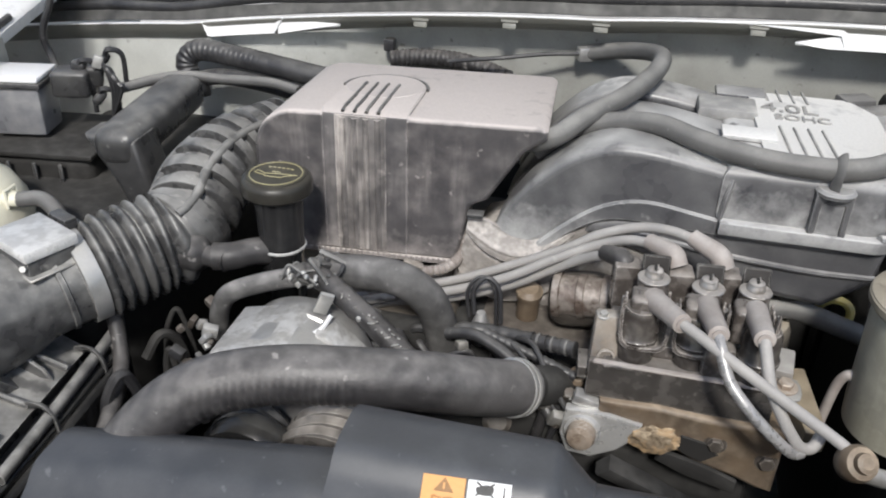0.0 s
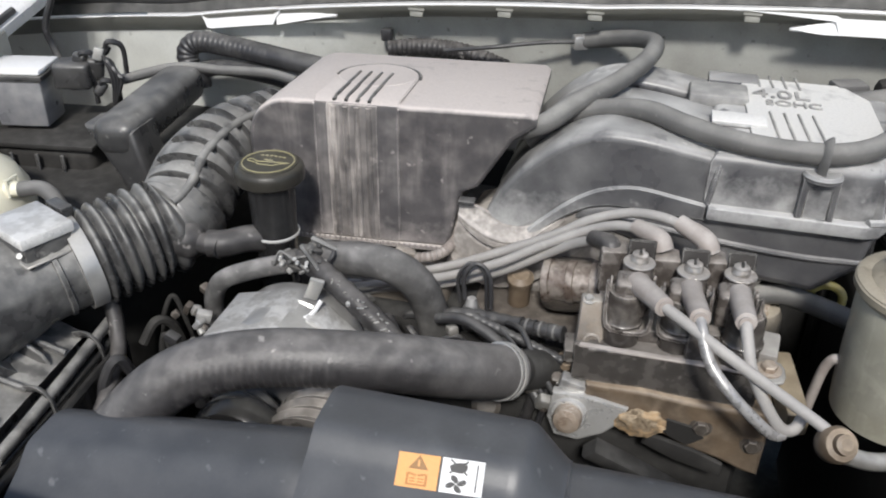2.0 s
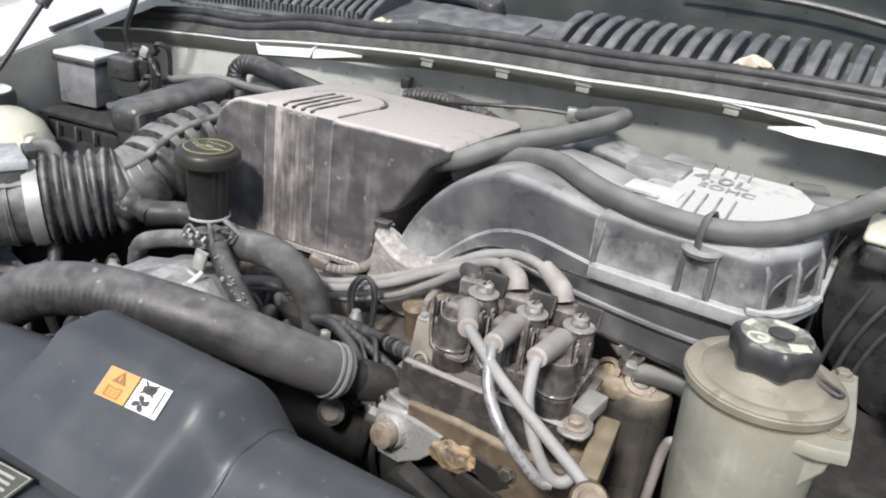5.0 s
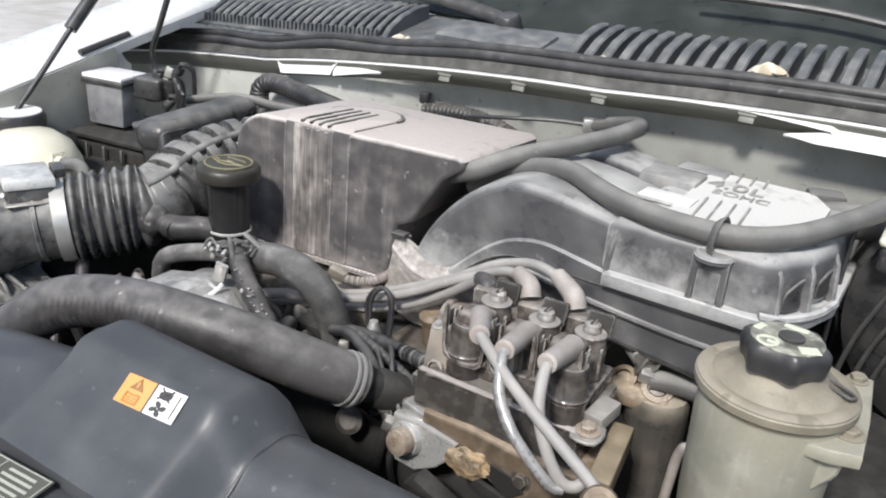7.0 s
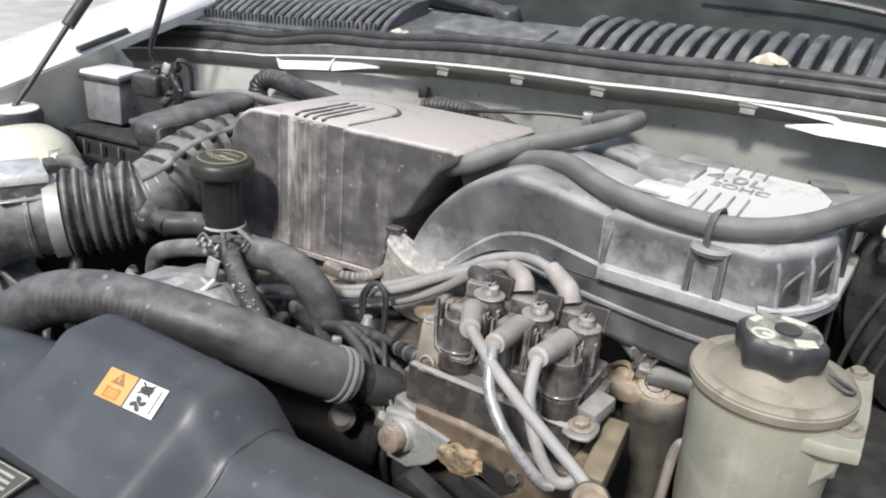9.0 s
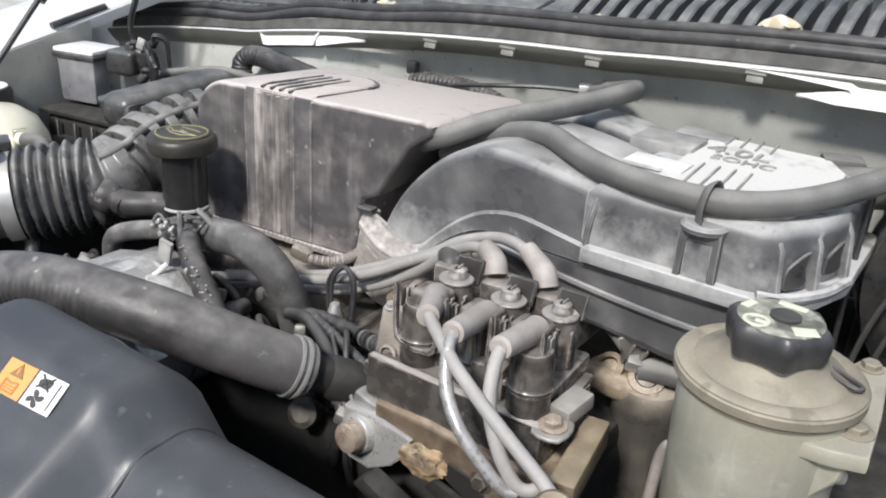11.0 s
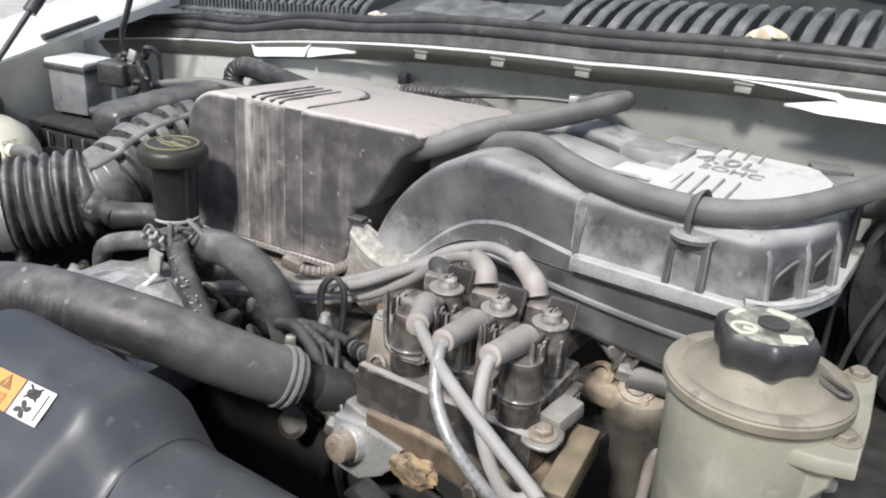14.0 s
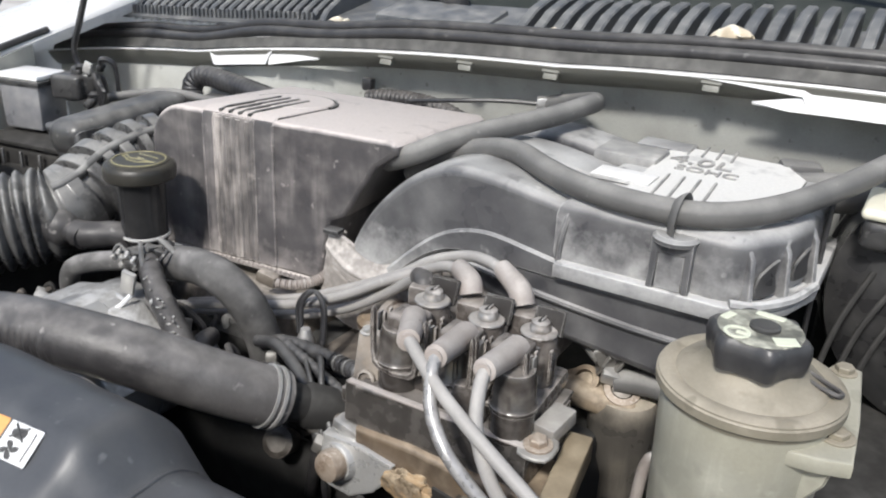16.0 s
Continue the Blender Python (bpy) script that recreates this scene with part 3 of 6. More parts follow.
FB = spline([(-0.166, 0.912, 0), (-0.156, 0.898, 0), (-0.140, 0.888, 0), (-0.118, 0.884, 0), (-0.094, 0.890, 0), (-0.068, 0.906, 0), (-0.040, 0.935, 0)], 8)


def bell(u, v):
    """The flared foot: out to a lip at a third of its height, then in again and down."""
    k = min(len(FT) - 1, round(u * (len(FT) - 1)))
    p = FT[k].lerp(FM[k], v * 2.5) if v < 0.4 else FM[k].lerp(FB[k], (v - 0.4) / 0.6)
    side = math.sin(math.pi * min(1, u * 1.05 + 0.06)) ** 0.5
    out = 0.010 * smooth01(v, 0.0, 0.36) - 0.0075 * smooth01(v, 0.385, 0.42) + 0.002 * smooth01(v, 0.42, 0.5)
    step = 0.0022 * smooth01(v, 0.22, 0.25) - 0.0016 * smooth01(v, 0.27, 0.30)
    return (p.x, 0.6785 - (0.004 + out + step) * side, p.y)


part("flare", sheet(bell, len(FT) - 1, 60, 0.004), FOOT, lower, "flared runner foot caked with pale dust")
part("nub", rbox((0.010, 0.016, 0.018), pose(-0.153, 0.684, 0.959, 0, 12, 0), 0.003), FOOT, lower)
part("valley", rbox((0.34, 0.14, 0.05), pose(-0.17, 0.68, 0.85), 0.01), DARK, lower)

# upper intake manifold: three arched runners into one plenum
upper = thing("intake_manifold", (0.05, 0.76, 0.95), "grey dusty plastic upper intake manifold with arched runners", "intake manifold")
ARCH = [(-0.134, 0.957), (-0.126, 0.975), (-0.112, 0.998), (-0.094, 1.019), (-0.072, 1.038), (-0.048, 1.051), (-0.022, 1.056), (0.01, 1.054), (0.04, 1.049), (0.07, 1.044),
        (0.07, 0.985), (0.03, 0.99), (-0.005, 0.993), (-0.032, 0.991), (-0.055, 0.98), (-0.075, 0.963), (-0.095, 0.947), (-0.118, 0.946)]
BAND = [(-0.092, 0.952), (-0.072, 0.972), (-0.05, 0.991), (-0.026, 1.004), (0.004, 1.009), (0.04, 1.004), (0.064, 1.000), (0.064, 0.984), (0.03, 0.985), (-0.005, 0.987), (-0.032, 0.984), (-0.055, 0.972), (-0.075, 0.955), (-0.09, 0.942)]
BAND = [(q.x, q.y) for q in spline([(x, z, 0) for x, z in BAND[:7]], 4)] + [(q.x, q.y) for q in spline([(x, z, 0) for x, z in BAND[7:]], 4)]
ARCH = [(q.x, q.y) for q in spline([(x, z, 0) for x, z in ARCH[:10]], 3)] + [(q.x, q.y) for q in spline([(x, z, 0) for x, z in ARCH[10:]], 3)]
for k, y in enumerate((0.674, 0.748, 0.822)):
    rn = part("runner", prism(ARCH, 0.052, upright(y), 0.011, 4), MANIF, upper)
    part("seam_band", prism(BAND, 0.058, upright(y - 0.003), 0.002, 1), MANIF, rn)
PLEN = [(0.060, 0.671), (0.184, 0.671), (0.196, 0.675), (0.216, 0.705), (0.228, 0.74), (0.230, 0.84), (0.215, 0.872), (0.060, 0.872)]
part("plenum", prism(PLEN, 0.053, pose(0, 0, 0.9965), 0.011, 4), PLENM, upper)
part("plenum_lip", prism([(0.064, 0.663), (0.190, 0.663), (0.203, 0.668), (0.226, 0.702), (0.238, 0.74), (0.238, 0.86), (0.064, 0.88)], 0.012, pose(0, 0, 0.990), 0.002), PLENM, upper)
part("plenum_base", prism([(0.0, 0.991), (0.205, 0.991), (0.20, 0.955), (0.165, 0.925), (0.06, 0.935), (0.0, 0.955), (-0.05, 0.968), (-0.045, 0.982)], 0.17, upright(0.6735), 0.008, 3), MANIFB, upper)
part("base_moulding", tube([(-0.02, 0.673, 0.978), (0.06, 0.672, 0.968), (0.14, 0.672, 0.962), (0.20, 0.674, 0.962)], 0.0028, 8), MANIFB, upper)
rib = tube([(0.0635, 0.672, 1.002), (0.0655, 0.6705, 1.02), (0.069, 0.676, 1.042), (0.070, 0.70, 1.051)], 0.0028, 8)
part("rib", rib, MANIF, upper)
# gussets at the plenum's chamfered end
for x, y in ((0.1985, 0.676), (0.2170, 0.704), (0.2290, 0.742)):
    part("gusset", prism([(-0.004, 0.0), (0.007, 0.0), (0.006, 0.008), (0.002, 0.036), (-0.004, 0.044)], 0.0042, Matrix.Translation((x, y, 0.999)) @ pose(0, 0, 0, 0, 0, -35) @ upright(0), 0.0012, 2), PLENM, upper)
# thin dark slabs on the chamfer, coloured as the shade inside hollows
for x, y, z, rz, w, h in ((0.2085, 0.6915, 1.0185, 55, 0.019, 0.027), (0.2245, 0.7240, 1.0225, 66, 0.017, 0.023)):
    pk = part("pocket_shade", prism(rounded([(-w * 0.45, -h / 2), (w * 0.5, -h * 0.42), (w * 0.38, h * 0.1), (w * 0.45, h * 0.5), (-w * 0.1, h * 0.3), (-w * 0.5, 0.0)], 3), 0.0025, pose(x, y, z, 0, 0, rz) @ pose(0, 0, 0, 90), 0.0008, 1), PLASTIC, upper, "dark slab painted as the shade of a recess between the gussets")
part("end_ledge", tube([(0.192, 0.668, 1.003), (0.207, 0.676, 1.002), (0.226, 0.706, 1.001), (0.236, 0.742, 1.001)], 0.004, 8), PLENM, upper)
# top details
part("top_plate", prism([(0.094, 0.682), (0.180, 0.682), (0.196, 0.70), (0.206, 0.74), (0.206, 0.83), (0.185, 0.866), (0.088, 0.866)], 0.0035, pose(0, 0, 1.0492), 0.001), surface("plate_plastic", (0.2, 0.2, 0.2), 0.5, dust=1.2, film=0.4, dust_colour=(0.72, 0.71, 0.68), edge=0.3), upper)
EMB = surface("embossing", (0.16, 0.16, 0.16), 0.55, dust=0.35, film=0.4)
PADM = surface("pad_plastic", (0.3, 0.3, 0.3), 0.5, dust=1.3, film=0.4, dust_colour=(0.82, 0.81, 0.78))
part("pad", rbox((0.048, 0.028, 0.004), pose(0.083, 0.746, 1.0525), 0.001), PADM, upper)
part("pad", rbox((0.055, 0.042, 0.012), pose(0.066, 0.812, 1.051), 0.003), EMB, upper)
part("pad", rbox((0.05, 0.03, 0.008), pose(0.082, 0.862, 1.05), 0.003), MANIF, upper)
for k in range(4):
    part("stripe", rbox((0.0022, 0.086, 0.002), pose(0.114 + 0.0125 * k, 0.729, 1.0535, 0, 0, 4), 0.0006, 1), EMB, upper)
    part("stripe", rbox((0.0022, 0.034, 0.002), pose(0.105 + 0.0125 * k, 0.857, 1.0535, 0, 0, 4), 0.0006, 1), EMB, upper)


def words(text, size, m, mat, parent, label, deep=0.0008):
    cu = bpy.data.curves.new("lettering", "FONT")
    cu.body, cu.size, cu.extrude, cu.align_x, cu.align_y = text, size, deep, "CENTER", "CENTER"
    tmp = bpy.data.objects.new("lettering", cu)
    scene.collection.objects.link(tmp)
    bpy.context.view_layer.update()
    me = bpy.data.meshes.new_from_object(tmp.evaluated_get(bpy.context.evaluated_depsgraph_get()))
    bpy.data.objects.remove(tmp)
    b = bmesh.new()
    b.from_mesh(me)
    bpy.data.meshes.remove(me)
    bmesh.ops.transform(b, matrix=m, verts=b.verts)
    return part("lettering", b, mat, parent, label)


words("4.0L", 0.031, pose(0.124, 0.820, 1.0535, 0, 0, 0), EMB, upper, "raised engine size lettering")
words("SOHC", 0.019, pose(0.134, 0.796, 1.0535, 0, 0, 0), EMB, upper, "raised engine type lettering")
# hose bracket on the plenum's front
br = part("hose_bracket", prism([(0.134, 1.002), (0.134, 1.040), (0.164, 1.040), (0.164, 1.002), (0.159, 1.002), (0.158, 1.03), (0.140, 1.03), (0.139, 1.002)], 0.008, upright(0.664), 0.0015), MANIF, upper)
part("web", rbox((0.020, 0.006, 0.036), pose(0.149, 0.669, 1.020), 0.001, 1), PLENM, br, "dusty web between the legs")
part("bracket_cap", lathe([(0.016, 0), (0.0165, 0.003), (0.014, 0.0055)], pose(0.149, 0.672, 1.038), 24), MANIF, br)
part("strap", tube([(0.146, 0.665, 1.042), (0.146, 0.6625, 1.056), (0.147, 0.667, 1.0668), (0.148, 0.678, 1.0690), (0.149, 0.6855, 1.060), (0.149, 0.683, 1.046)], 0.0012, 8, squash=4.0), HOSEG, br)
# throttle side
solo("throttle_pipe", tube([(0.19, 0.845, 1.035), (0.235, 0.86, 1.04), (0.30, 0.872, 1.045), (0.36, 0.88, 1.05)], 0.017, 16), HOSEG, "grey dusty rubber pipe at the back of the manifold", "pipe")
solo("throttle_sensor", rbox((0.034, 0.024, 0.018), pose(0.194, 0.876, 1.046, 0, 0, 20), 0.004), HOSEG, "grey plastic sensor plug on the manifold", "sensor")

# ---------- air box ----------
arc = [(-0.330 - 0.043 * math.cos(a), 1.016 + 0.043 * math.sin(a)) for a in [k * math.pi / 16 for k in range(9)]]
BOX = [(-0.366, 0.914), (-0.373, 0.98)] + arc + [(-0.22, 1.0600), (-0.094, 1.0615), (-0.0885, 1.057), (-0.0885, 1.050), (-0.1087, 1.036), (-0.1411, 0.985), (-0.1568, 0.978), (-0.1615, 0.952), (-0.1693, 0.917)]
airbox = thing("air_resonator_box", (-0.24, 0.775, 0.914), "black plastic air resonator box, its top thick with dust", "air box")
bm = prism(BOX, 0.18, upright(0.686), 0.0045, 3)
for v in bm.verts:
    if v.co.z > 1.0:
        v.co.z -= 0.07 * (v.co.y - 0.686)
body = part("body", bm, BOXPL, airbox)


def top_z(y):
    return 1.0605 - 0.07 * (y - 0.686)


def over(x, y1, dx=0.0):
    """A line up the front of the box and back over its top."""
    return [(x + dx, 0.6855, 0.922), (x + dx, 0.6855, 1.04), (x, 0.6865, 1.0555), (x, 0.6935, 1.0605), (x, 0.72, top_z(0.72)), (x, y1, top_z(y1))]


part("front_panel", prism([(0.6845, 0.920), (0.6845, 1.052), (0.6865, 1.0585), (0.6935, 1.0618), (0.775, 1.0562), (0.775, 1.05), (0.69, 1.05), (0.69, 0.92)], 0.083, along_x(-0.303), 0.0006, 1), BOXPL, body)
part("ridge_panel", prism([(0.6838, 0.920), (0.6838, 1.052), (0.6856, 1.0575), (0.690, 1.0592), (0.690, 0.92)], 0.050, along_x(-0.2905), 0.0004, 1), BOXST, body)
bm = lathe([(0.0415, -0.003), (0.0415, 0.0), (0.040, 0.0012)], pose(-0.2615, 0.772, 1.0558, -4), 40)
part("round_panel", bm, BOXPL, body)
part("arc_ridge", tube([(-0.2615 + 0.0435 * math.cos(a), 0.772 + 0.0435 * math.sin(a), top_z(0.772 + 0.0435 * math.sin(a)) + 0.0003) for a in [math.pi * k / 14 for k in range(15)]], 0.0018, 8), PLASTIC, body)
for k in range(4):
    x = -0.283 + 0.0115 * k
    part("ridge", tube(over(x, 0.765)[:3], 0.0036, 10, smooth=False), BOXST, body)
    part("top_stripe", tube([(x, 0.688, 1.0605), (x, 0.70, 1.0614), (x, 0.778, 1.0561)], 0.0019, 8, smooth=False), PLASTIC, body)
for x in (-0.303, -0.22):
    part("ridge", tube(over(x, 0.775), 0.0013, 6, smooth=False), BOXPL, body)
for k in range(34):
    part("tooth", rbox((0.0034, 0.002, 0.0042), pose(-0.361 + 0.0057 * k, 0.6872, 0.9145), 0.0006, 1), BOXPL, body)
part("foot_lip", rbox((0.197, 0.004, 0.007), pose(-0.2665, 0.6890, 0.9140), 0.001, 1), BOXPL, body)
part("catch", rbox((0.016, 0.012, 0.004), pose(-0.151, 0.683, 0.972), 0.001), PLASTIC, airbox)
# the box sits a little askew to the bay
airbox.location, airbox.rotation_euler, airbox.scale = (-0.2416, 0.7599, 0.914), (0, 0, radians(4)), (0.957, 1, 1)

cov = thing("side_valve_cover", (-0.25, 0.67, 0.84), "dusty grey-brown valve cover under the air box", "valve cover")
part("cover", rbox((0.19, 0.075, 0.05), pose(-0.255, 0.672, 0.872, -12), 0.014, 3), DIRTY, cov)
for x in (-0.32, -0.265, -0.21):
    part("cover_bolt", hexbolt((x, 0.645, 0.894), (0, -0.3, 1), 0.005, 0.006, washer=0.0075), DUSTY, cov)
part("cover_rib", tube([(-0.34, 0.650, 0.893), (-0.26, 0.648, 0.8955), (-0.175, 0.650, 0.893)], 0.004, 8), DIRTY, cov)
# corrugated air duct
duct = thing("air_intake_hose", (-0.41, 0.61, 0.93), "ribbed black rubber intake hose, dusty on top", "intake hose")


def bellow_r(s):
    if s < 0.315:
        return 0.0400 + 0.0066 * (0.5 - 0.5 * math.cos((s - 0.018) / 0.297 * 7 * 2 * math.pi)) ** 0.6 if s > 0.018 else 0.0400
    if s < 0.37:
        return 0.0395 + 0.0025 * smooth01(s, 0.315, 0.34)
    ph = ((s - 0.37) / 0.63 * 8) % 1
    slot = smooth01(ph, 0.46, 0.54) * (1 - smooth01(ph, 0.86, 0.94))
    return 0.0425 - 0.0072 * slot


BELL = [(-0.464, 0.524, 0.943), (-0.4468, 0.547, 0.9462), (-0.4297, 0.570, 0.9495), (-0.4155, 0.589, 0.9523), (-0.409, 0.612, 0.961), (-0.411, 0.650, 0.977), (-0.400, 0.70, 0.988), (-0.372, 0.75, 0.990)]
part("bellows", tube(BELL, bellow_r, 48, 44), BELLOW, duct, sharp=60)
cl = axes(Vector(BELL[0]) + Vector((-0.0015, -0.002, 0)), Vector(BELL[1]) - Vector(BELL[0]))
part("hose_clamp", lathe([(0.0415, -0.007), (0.0437, -0.007), (0.0437, 0.007), (0.0415, 0.007)], cl, 40, hollow=True), STEEL, duct, "bright steel worm clamp")
part("clamp_screw", rbox((0.012, 0.018, 0.010), cl @ pose(0.012, -0.044, 0, 0, 0, 15), 0.002), STEEL, duct)
AXIS = spline(BELL, 16)[50:]
for side in ((0.45, -0.35, 0.82), (-0.75, 0.1, 0.62)):
    ln = []
    for a, b in zip(AXIS, AXIS[1:]):
        t = (b - a).normalized()
        d = Vector(side)
        ln.append(a + (d - t * d.dot(t)).normalized() * 0.0386)
    part("mould_ridge", tube(ln[::3], 0.0052, 12), BELLOW, duct)
part("nipple", lathe([(0.020, -0.012), (0.019, 0.0), (0.017, 0.010), (0.012, 0.014), (0.0095, 0.016), (0.0095, 0.034), (0.011, 0.036)], axes((-0.388, 0.572, 0.950), (0.55, -0.05, -0.02)), 24), RUBBER, duct)
solo("breather_elbow", tube([(-0.366, 0.570, 0.950), (-0.350, 0.575, 0.950), (-0.335, 0.588, 0.950), (-0.322, 0.60, 0.945)], 0.0125, 16), RUBBER, "short black rubber breather elbow", "hose")

# mass-air tube and filter housing
maf = thing("air_flow_meter", (-0.52, 0.50, 0.90), "black air flow meter housing with a pale sensor cover", "air flow meter")
MA = (0.59, 0.79, 0.12)
part("housing", lathe([(0.058, -0.105), (0.050, -0.075), (0.046, -0.05), (0.0405, -0.035), (0.0395, -0.012), (0.0395, 0.0), (0.0415, 0.002), (0.0415, 0.006)], axes((-0.470, 0.516, 0.942), MA), 40), FILT, maf)
part("moulded_band", lathe([(0.0395, -0.003), (0.0418, -0.002), (0.0418, 0.002), (0.0395, 0.003)], axes((-0.4795, 0.5035, 0.9405), MA), 40, hollow=True), FILT, maf)
cm = pose(-0.4855, 0.4965, 0.990, 0, 0, -24)
part("sensor_base", rbox((0.054, 0.044, 0.026), cm @ pose(0.0, 0.0, -0.016), 0.004), FILT, maf)
part("gasket_lip", rbox((0.061, 0.049, 0.0025), cm @ pose(0.002, 0.0, -0.018, 0, 3, 0), 0.001, 1), DUSTY, maf)
part("sensor_cover", rbox((0.058, 0.047, 0.010), cm, 0.0018), surface("worn_alloy_cover", (0.78, 0.775, 0.76), 0.3, metal=0.15, dust=0.1, film=0.15, second=(0.55, 0.545, 0.535), patch=40, edge=0.4), maf, "scratched pale metal cover")
part("plug_socket", rbox((0.026, 0.012, 0.010), cm @ pose(-0.006, 0.031, 0.002), 0.002), PLASTIC, maf)
for sx in (-0.022, 0.024):
    part("screw", hexbolt(cm @ Vector((sx, -0.0235, -0.010)), (0.3, -0.7, 0.4), 0.003, 0.003), STEEL, maf)
filt = thing("air_filter_housing", (-0.58, 0.38, 0.62), "black plastic air filter housing with a clipped seam, dusty", "air filter box")
part("lower_box", prism([(-0.72, 0.22), (-0.44, 0.30), (-0.452, 0.50), (-0.56, 0.56), (-0.72, 0.52)], 0.20, pose(0, 0, 0.655), 0.012), PLASTIC, filt)
part("cover", prism([(-0.715, 0.24), (-0.458, 0.315), (-0.470, 0.495), (-0.56, 0.55), (-0.715, 0.51)], 0.030, pose(0, 0, 0.853, 0, 0, 0), 0.008), FILT, filt)
part("snorkel_cone", lathe([(0.078, 0), (0.066, 0.022), (0.058, 0.045)], axes((-0.548, 0.425, 0.878), (0.5, 0.62, 0.6)), 28), FILT, filt)
part("shoulder", prism([(-0.60, 0.872), (-0.475, 0.872), (-0.478, 0.884), (-0.50, 0.902), (-0.545, 0.918), (-0.60, 0.92)], 0.10, upright(0.345), 0.008), FILT, filt)
for k in (0, 3):
    part("cover_rib", prism([(0.0, 0.0), (0.062, 0.0), (0.056, 0.010), (0.012, 0.036), (0.0, 0.038)], 0.0035, Matrix.Translation((-0.535 + 0.004 * k, 0.342 + 0.036 * k, 0.882)) @ upright(0), 0.0008, 1), FILT, filt)
part("corner_arc", tube([(-0.52, 0.352, 0.925), (-0.49, 0.345, 0.918), (-0.465, 0.352, 0.900), (-0.452, 0.366, 0.878)], 0.0032, 8), HOSEG, filt)
part("corner_arc", tube([(-0.53, 0.37, 0.932), (-0.495, 0.362, 0.924), (-0.468, 0.372, 0.904)], 0.0026, 8), FILT, filt)
part("seam_flange", prism([(-0.438, 0.31), (-0.424, 0.312), (-0.438, 0.524), (-0.452, 0.522)], 0.005, pose(0, 0, 0.868), 0.0012, 1), GLOSS, filt)
part("seam_rail", tube([(-0.430, 0.345, 0.879), (-0.437, 0.42, 0.880), (-0.449, 0.524, 0.882)], 0.0052, 12), FILT, filt)
part("side_panel", prism([(-0.425, 0.31), (-0.416, 0.312), (-0.431, 0.52), (-0.440, 0.52)], 0.12, pose(0, 0, 0.748), 0.003, 1), GLOSS, filt)
bm = bmesh.new()
sheet(lambda u, v: (-0.535 + 0.085 * u - 0.012 * v, 0.352 + 0.15 * v, 0.914 - 0.036 * u + 0.004 * math.sin(6 * v) * (1 - u)), 8, 16, 0.003, bm)
part("sloped_facet", bm, FILT, filt)
for y, z in ((0.366, 0.0), (0.405, 0.0), (0.455, 0.002)):
    part("facet_rib", tube([(-0.528, y, 0.917 + z), (-0.49, y + 0.004, 0.900 + z), (-0.455, y + 0.01, 0.885)], 0.0028, 8), FILT, filt)
for y in (0.415, 0.49):
    part("spring_clip", tube([(-0.428 - 0.08 * (y - 0.36), y, 0.866), (-0.430 - 0.08 * (y - 0.36), y, 0.880), (-0.440 - 0.08 * (y - 0.36), y + 0.001, 0.887), (-0.452 - 0.08 * (y - 0.36), y + 0.002, 0.884)], 0.0022, 8, squash=3.0), FILT, filt)
solo("vacuum_hose", tube([(-0.448, 0.528, 0.905), (-0.438, 0.515, 0.88), (-0.425, 0.49, 0.862), (-0.405, 0.43, 0.852), (-0.385, 0.38, 0.846), (-0.37, 0.34, 0.84)], 0.0075, 12), RUBBER, "thin black vacuum hose running down beside the filter box", "hose")

# ---------- oil filler ----------
oil = thing("oil_filler", (-0.315, 0.607, 0.85), "black oil filler neck with a printed screw cap", "oil filler")
part("neck", lathe([(0.0195, 0.85), (0.0196, 0.944), (0.0212, 0.947), (0.0212, 0.952), (0.0204, 0.954), (0.0218, 1.004), (0.0218, 1.007)], pose(-0.316, 0.607, 0), 36), GLOSS, oil)
part("neck_ring", lathe([(0.0212, 0.9490), (0.0222, 0.9498), (0.0222, 0.9515), (0.0212, 0.9522)], pose(-0.316, 0.607, 0), 36, hollow=True), BRAID, oil)
cap = part("cap", lathe([(0.0230, 1.0030), (0.0300, 1.0040), (0.0314, 1.0055), (0.0316, 1.0135), (0.0306, 1.0170), (0.0285, 1.0190), (0.0258, 1.0195)], pose(-0.317, 0.608, 0), 72, wave=lambda a: 1 + 0.006 * math.sin(a * 30)), surface("cap_plastic", (0.016, 0.015, 0.013), 0.34, dust=0.12, film=0.05, dust_colour=(0.36, 0.33, 0.26)), oil)
part("cap_face", lathe([(0.0262, 1.0190), (0.0258, 1.0206)], pose(-0.317, 0.608, 0), 40), surface("cap_face_plastic", (0.02, 0.019, 0.015), 0.4, dust=0.12, film=0.12, dust_colour=(0.36, 0.33, 0.25)), cap)
ring = lathe([(0.0226, 0.0), (0.0226, 0.0006), (0.0236, 0.0006), (0.0236, 0.0)], pose(-0.317, 0.608, 1.0207), 48, hollow=True)
YEL = plain("pale_yellow_print", (0.36, 0.32, 0.14), 0.5, mottle=0.3)
part("printed_ring", ring, YEL, cap, "pale yellow printed ring")
b = tube([(-0.327, 0.606, 1.0208), (-0.325, 0.601, 1.0208), (-0.310, 0.601, 1.0208), (-0.307, 0.605, 1.0208), (-0.298, 0.609, 1.0208), (-0.309, 0.6085, 1.0208), (-0.327, 0.606, 1.0208)], 0.0005, 6, smooth=False)
tube([(-0.327, 0.606, 1.0208), (-0.334, 0.610, 1.0208), (-0.336, 0.606, 1.0208), (-0.326, 0.603, 1.0208)], 0.0005, 6, 4, b)
tube([(-0.318, 0.6075, 1.0208), (-0.318, 0.611, 1.0208), (-0.322, 0.611, 1.0208), (-0.314, 0.611, 1.0208)], 0.0005, 6, 4, b, smooth=False)
part("oil_can_sign", b, YEL, cap)
